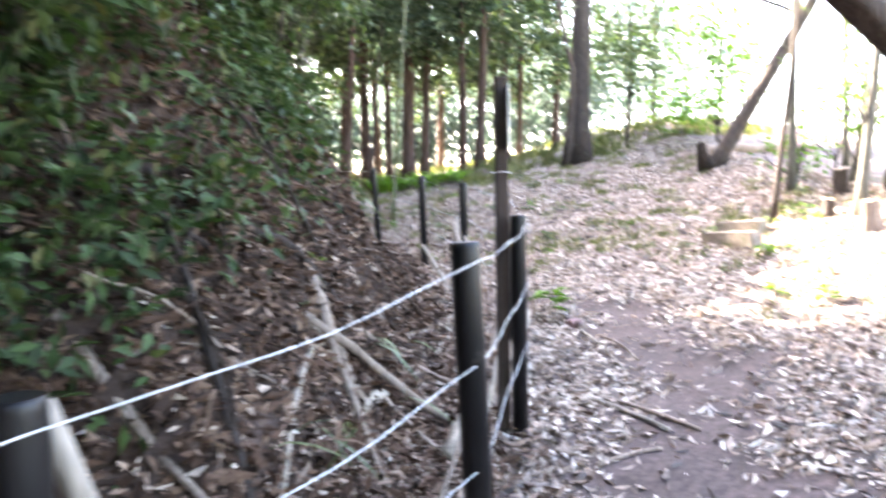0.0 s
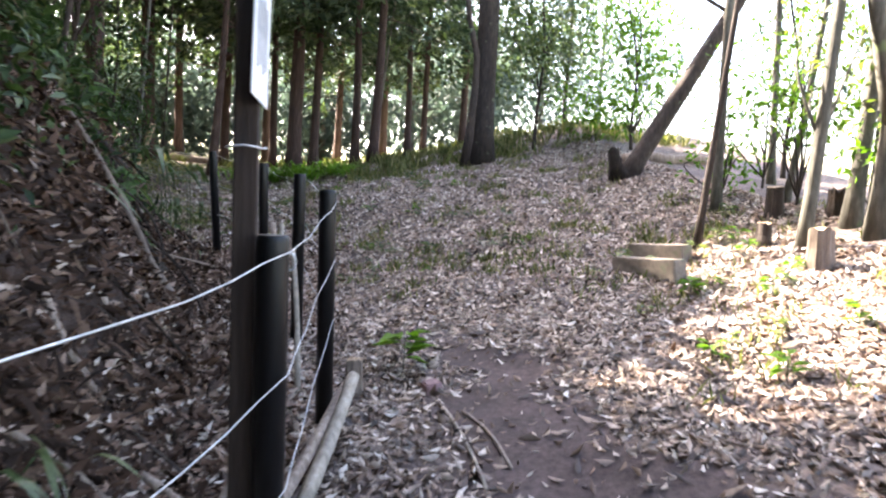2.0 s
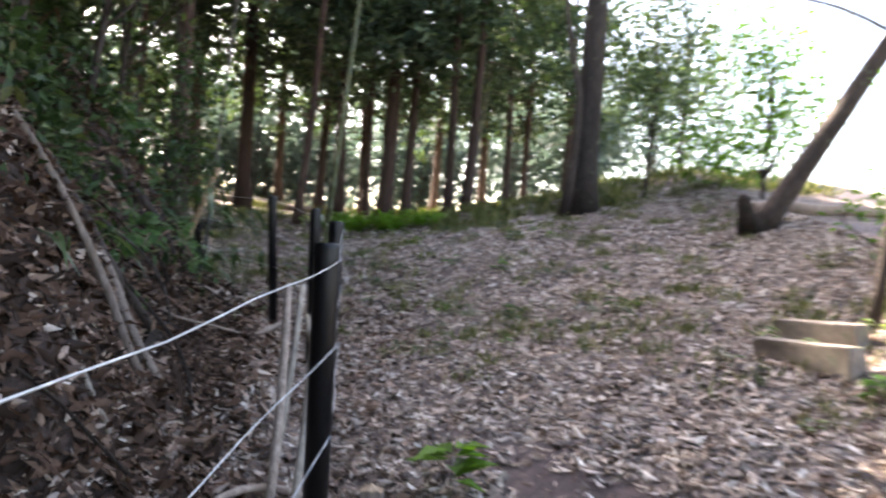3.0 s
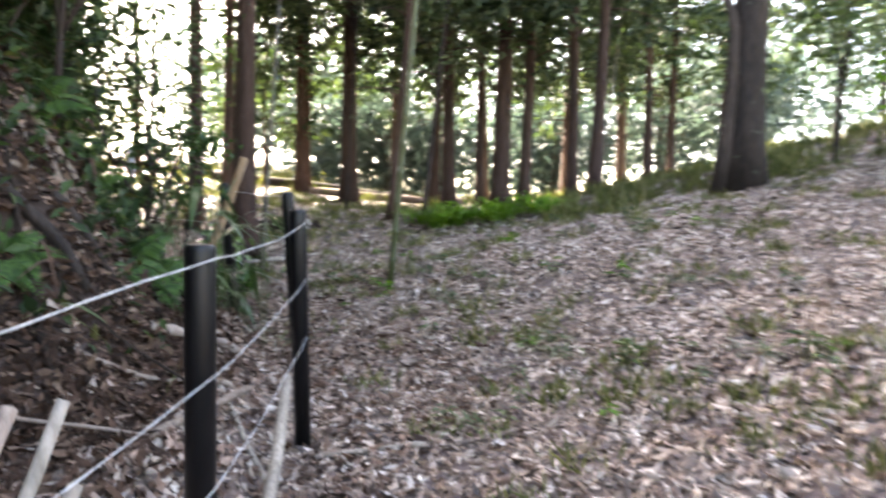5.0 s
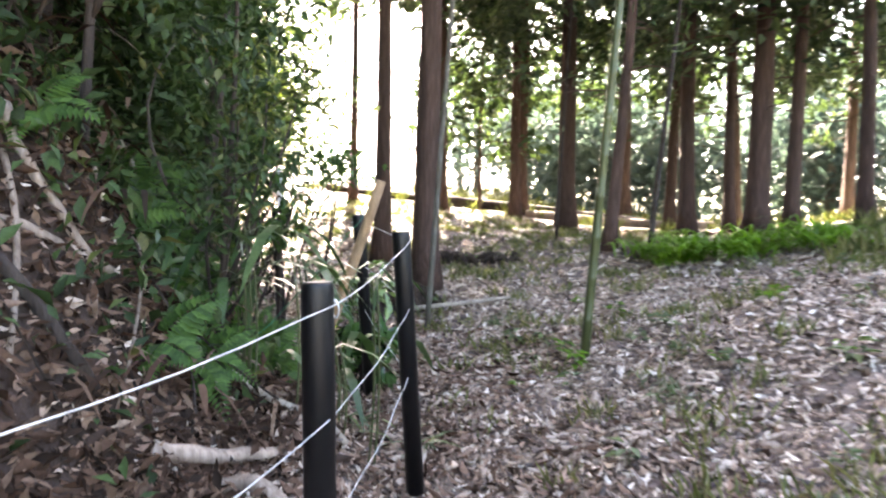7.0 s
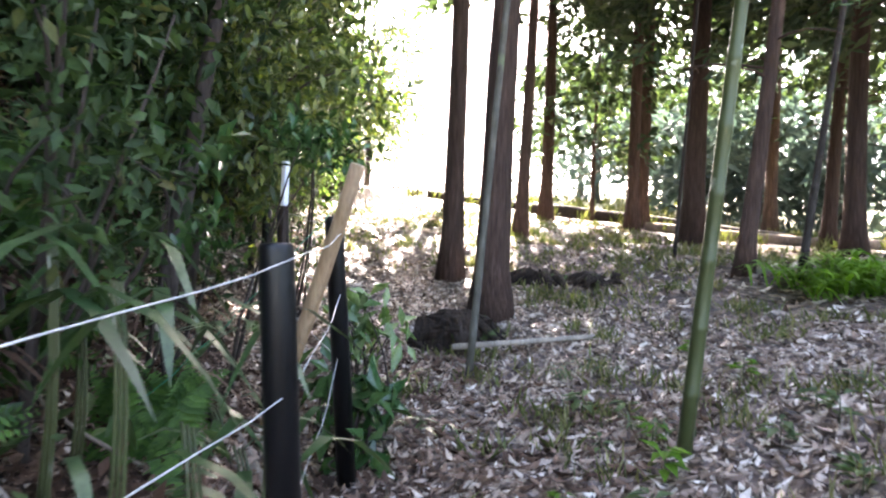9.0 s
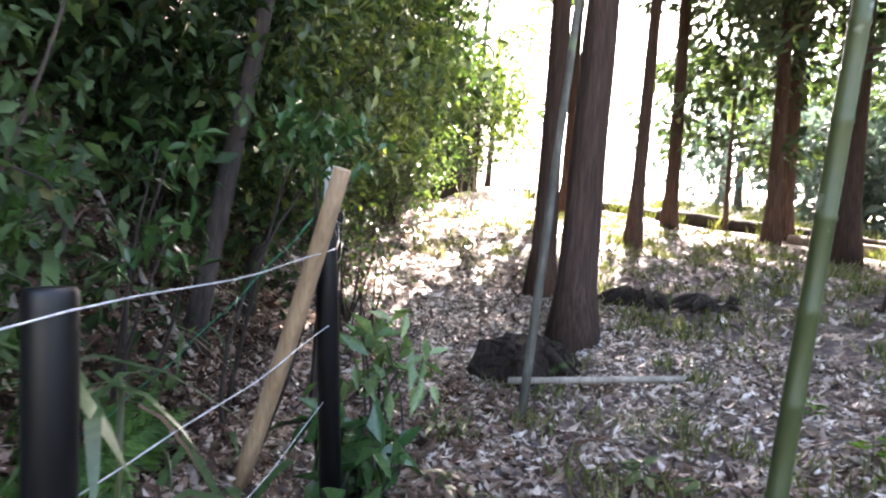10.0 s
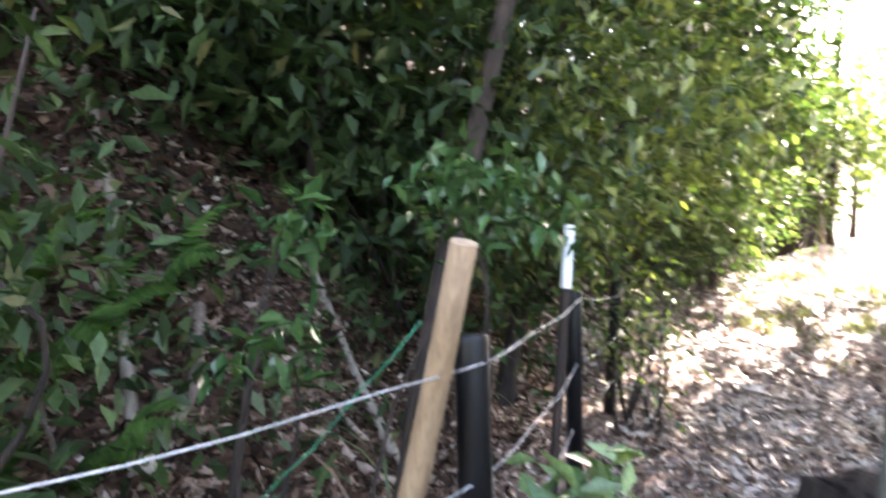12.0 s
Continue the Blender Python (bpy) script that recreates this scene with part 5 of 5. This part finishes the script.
def fern(x, y, z0, seed, size, label):
    """Fronds, each with paired leaflets along an arching rib."""
    rng = np.random.default_rng(2600 + seed)
    B, Wy, U, L = [], [], [], []
    for k in range(rng.integers(6, 10)):
        a, l = rng.uniform(0, 6.28), size * rng.uniform(0.7, 1.15)
        d, s = np.array([math.cos(a), math.sin(a), 0]), np.array([-math.sin(a), math.cos(a), 0])
        for t in np.linspace(0.12, 1, 15):
            c = d * l * t * 0.85 + np.array([0, 0, l * (0.75 * t - 0.7 * t * t)])
            for g in (-1, 1):
                B.append(c)
                Wy.append(s * g + d * 0.5 + np.array([0, 0, -0.15]))
                U.append((0, 0, 1))
                L.append(l * 0.34 * (1.05 - t) + 0.012)
    L = np.array(L)
    e = thing("fern", x, y, h(x, y) + z0, label, "fern", "ferns")
    if fence_side(x, y)[0] > 0.3:
        e.rotation_euler = Vector((0.5, -0.5, 0.7)).to_track_quat("Z", "Y").to_euler()
    part("foliage", leaves_mesh("foliage", np.array(B), np.array(Wy), np.array(U, float), L, L * 0.36, L_BANKFERN, 0.05, 0.15), e)


for i, (x, y, z0, s) in enumerate([(-1.75, 8.95, 0.05, 0.42), (-2.05, 9.0, 0.05, 0.4), (-2.3, 9.3, 0.12, 0.36), (-1.7, 8.7, 0.05, 0.4), (-2.2, 8.8, 0.05, 0.45), (-2.5, 9.1, 0.05, 0.4), (-1.2, 6.9, 0.1, 0.3), (-1.35, 7.5, 0.1, 0.32), (-2.0, 8.3, 0.05, 0.4), (-2.7, 9.5, 0.05, 0.4), (-2.25, 9.75, 0.05, 0.42), (-2.02, 9.62, 0.05, 0.36), (-2.4, 9.9, 0.05, 0.42), (-2.3, 9.6, 0.05, 0.4)]):
    fern(x, y, z0, i, s, "green fern growing on the bank")
for i, (x, y) in enumerate([(-2.76, 9.14), (-2.79, 9.31), (-3.04, 9.46), (-2.54, 9.06)]):
    fern(x, y, 0.02, 40 + i, 0.55, "green fern hanging on the bank above the fence")
rng = np.random.default_rng(91)
for i in range(22):
    t = rng.uniform()
    x, y = -1.95 + 2.2 * t + rng.normal() * 0.15, 15.15 + 0.28 * rng.normal() + 0.4 * t
    blades(x, y, 0, 34, (0.45, 0.8), (0.025, 0.04), 100 + i, "green strap-leaved plant below the cedars, sunlight put into its colour", L_STRAP, "ground_plant", 0.16, 1.0)


def grass(name, n, where, seed, size, mat, label):
    """Grass and low herbs: single blades, thick in tufts."""
    rng = np.random.default_rng(seed)
    tufts = where(rng)
    k = rng.integers(len(tufts), size=n)
    p2 = tufts[k] + rng.normal(size=(n, 2)) * 0.07
    z = hill(p2[:, 0], p2[:, 1])
    p = np.column_stack([p2, z - 0.005])
    way = np.column_stack([rng.normal(size=(n, 2)) * 0.45, np.ones(n)])
    L = rng.uniform(size[0], size[1], n)
    me = leaves_mesh(name, p, way, unit(rng.normal(size=(n, 3)) * (1, 1, 0.1)), L, np.maximum(L * 0.035, 0.004), mat, 0.1, -0.25)
    return tagged(new(name, me), label, "grass", kind="stuff")


def scatter(box, n, test=None):
    def f(rng):
        q = np.column_stack([rng.uniform(box[0], box[1], n), rng.uniform(box[2], box[3], n)])
        return q if test is None else q[test(q[:, 0], q[:, 1])]
    return f


def off_path(x, y):
    return (fence_side(x, y)[0] < -0.5) & (trodden(x, y) < 0.1)


grass("grass", 6000, scatter((-4.0, 4.5, 7.5, 14.5), 240, off_path), 41, (0.06, 0.16), L_GRASS, "thin pale grass tufts among the fallen leaves")
grass("grass", 3500, scatter((0.4, 7.0, 13.6, 17.0), 240), 42, (0.1, 0.32), L_GRASS, "longer dry grass on the crest")
grass("grass", 9000, scatter((-9.5, -2.2, 13.9, 20.0), 420, off_path), 43, (0.06, 0.16), L_GRASS, "pale sunlit grass beneath the cedars")
grass("grass", 1000, scatter((2.2, 5.2, 4.6, 8.5), 90), 44, (0.05, 0.14), L_GRASS, "sparse grass at the sunny edge")
grass("grass", 16000, scatter((-14, 16, 20.5, 34.0), 900), 45, (0.12, 0.35), L_GRASS, "long dry grass in the open field")


def herb(x, y, n, size, seed, mat, label):
    rng = np.random.default_rng(4000 + seed)
    e = thing("seedling", x, y, h(x, y), label, "plant", "low plants")
    a = rng.uniform(0, 6.28, n)
    hgt = rng.uniform(0.3, 1.0, n) * size * 1.3
    p = np.column_stack([np.cos(a) * 0.015, np.sin(a) * 0.015, hgt])
    way = np.column_stack([np.cos(a), np.sin(a), rng.uniform(-0.2, 0.5, n)])
    L = rng.uniform(0.7, 1.1, n) * size
    part("foliage", leaves_mesh("foliage", p, way, np.tile((0, 0, 1.0), (n, 1)), L, L * 0.5, mat, 0.12, 0.2), e)
    part("stem", tube_mesh("stem", [(0, 0, -0.03), (0.004, 0, size * 0.6), (0, 0.004, size * 1.25)], [0.004, 0.003, 0.002], M_BAMBOO, 5), e)


herb(0.93, 5.9, 13, 0.2, 1, L_FERN, "bright green seedling in the middle of the path")
rng = np.random.default_rng(55)
for i in range(60):
    x, y = rng.uniform(-2.0, 2.6), rng.uniform(8.4, 13.2)
    if fence_side(x, y)[0] < -0.6:
        herb(x, y, rng.integers(6, 14), rng.uniform(0.06, 0.12), 10 + i, (L_MID, L_FERN, L_BAMBOO)[i % 3], "low green seedling among the fallen leaves")
for i in range(24):
    x, y = rng.uniform(2.6, 4.8), rng.uniform(4.8, 8.2)
    herb(x, y, 10, rng.uniform(0.06, 0.12), 90 + i, (L_BRIGHT, L_FERN)[i % 2], "low sunlit seedling at the wood's edge")


# ---------------------------------------------------------------- far side: picket fence, gate, hazy woods
pk = thing("picket_fence", -11.6, 16.6, h(-11.6, 16.6), "dark weathered picket fence beside the sunlit path", "fence")
PMESH = tube_mesh("picket", [(0, 0, -0.2), (0, 0, 0.6), (0, 0, 1.1), (0, 0, 1.16)], [0.03, 0.03, 0.028, 0.008], M_BOARD, 6)
a, b = np.array([0.0, 0.0]), np.array([-5.2, 4.6])
for i in range(46):
    q = a + (b - a) * i / 45
    part("picket", PMESH, pk).matrix_local = Matrix.Translation((q[0], q[1], h(-11.6 + q[0], 16.6 + q[1]) - h(-11.6, 16.6)))
for zz in (0.35, 0.85):
    q = [np.array([*(a + (b - a) * t), h(-11.6 + (a + (b - a) * t)[0], 16.6 + (a + (b - a) * t)[1]) - h(-11.6, 16.6) + zz]) for t in np.linspace(0, 1, 8)]
    part("rail", tube_mesh("rail", q, [0.022] * 8, M_BOARD, 6), pk)
gt = thing("iron_gate", -13.6, 20.0, h(-13.6, 20.0), "small dark iron gate at the end of the path", "gate")
for k in range(9):
    part("bar", tube_mesh("bar", [(0.14 * k, 0.05 * k, -0.1), (0.14 * k, 0.05 * k, 1.3)], [0.016] * 2, M_IRON, 6), gt)
for zz in (0.2, 0.75, 1.25):
    part("rail", tube_mesh("rail", [(0, 0, zz), (1.12, 0.4, zz)], [0.02] * 2, M_IRON, 6), gt)
shrub(-9.8, 16.4, 0, [((0, 0, 0.6), (0.5, 0.5, 0.4))], L_GRASS, 61, "pale bare-twigged shrub in the sun", (0.03, 0.06), 0.3, 10, 4, 0.1, "bare_shrub", 14, bark=M_PALEWOOD)
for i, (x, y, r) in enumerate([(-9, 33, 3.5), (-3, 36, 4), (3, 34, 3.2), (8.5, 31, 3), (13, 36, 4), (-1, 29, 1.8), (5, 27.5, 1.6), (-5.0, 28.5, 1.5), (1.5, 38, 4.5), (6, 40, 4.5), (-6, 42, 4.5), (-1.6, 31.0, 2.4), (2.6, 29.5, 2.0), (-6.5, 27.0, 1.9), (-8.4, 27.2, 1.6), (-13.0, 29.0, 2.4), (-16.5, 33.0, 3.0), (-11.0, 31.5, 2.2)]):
    broad_tree(x, y, 0.3, (0, 0), r * 2.2, [((0, 0, r * 1.2), (r, r, r))], L_HAZE, 130 + i, "field_tree", "tree beyond the wood, pale haze put into its leaf colour", M_GREYBARK, 0.1, (0.3, 0.52), n=105, per=14, spread=0.55, limbs=3)
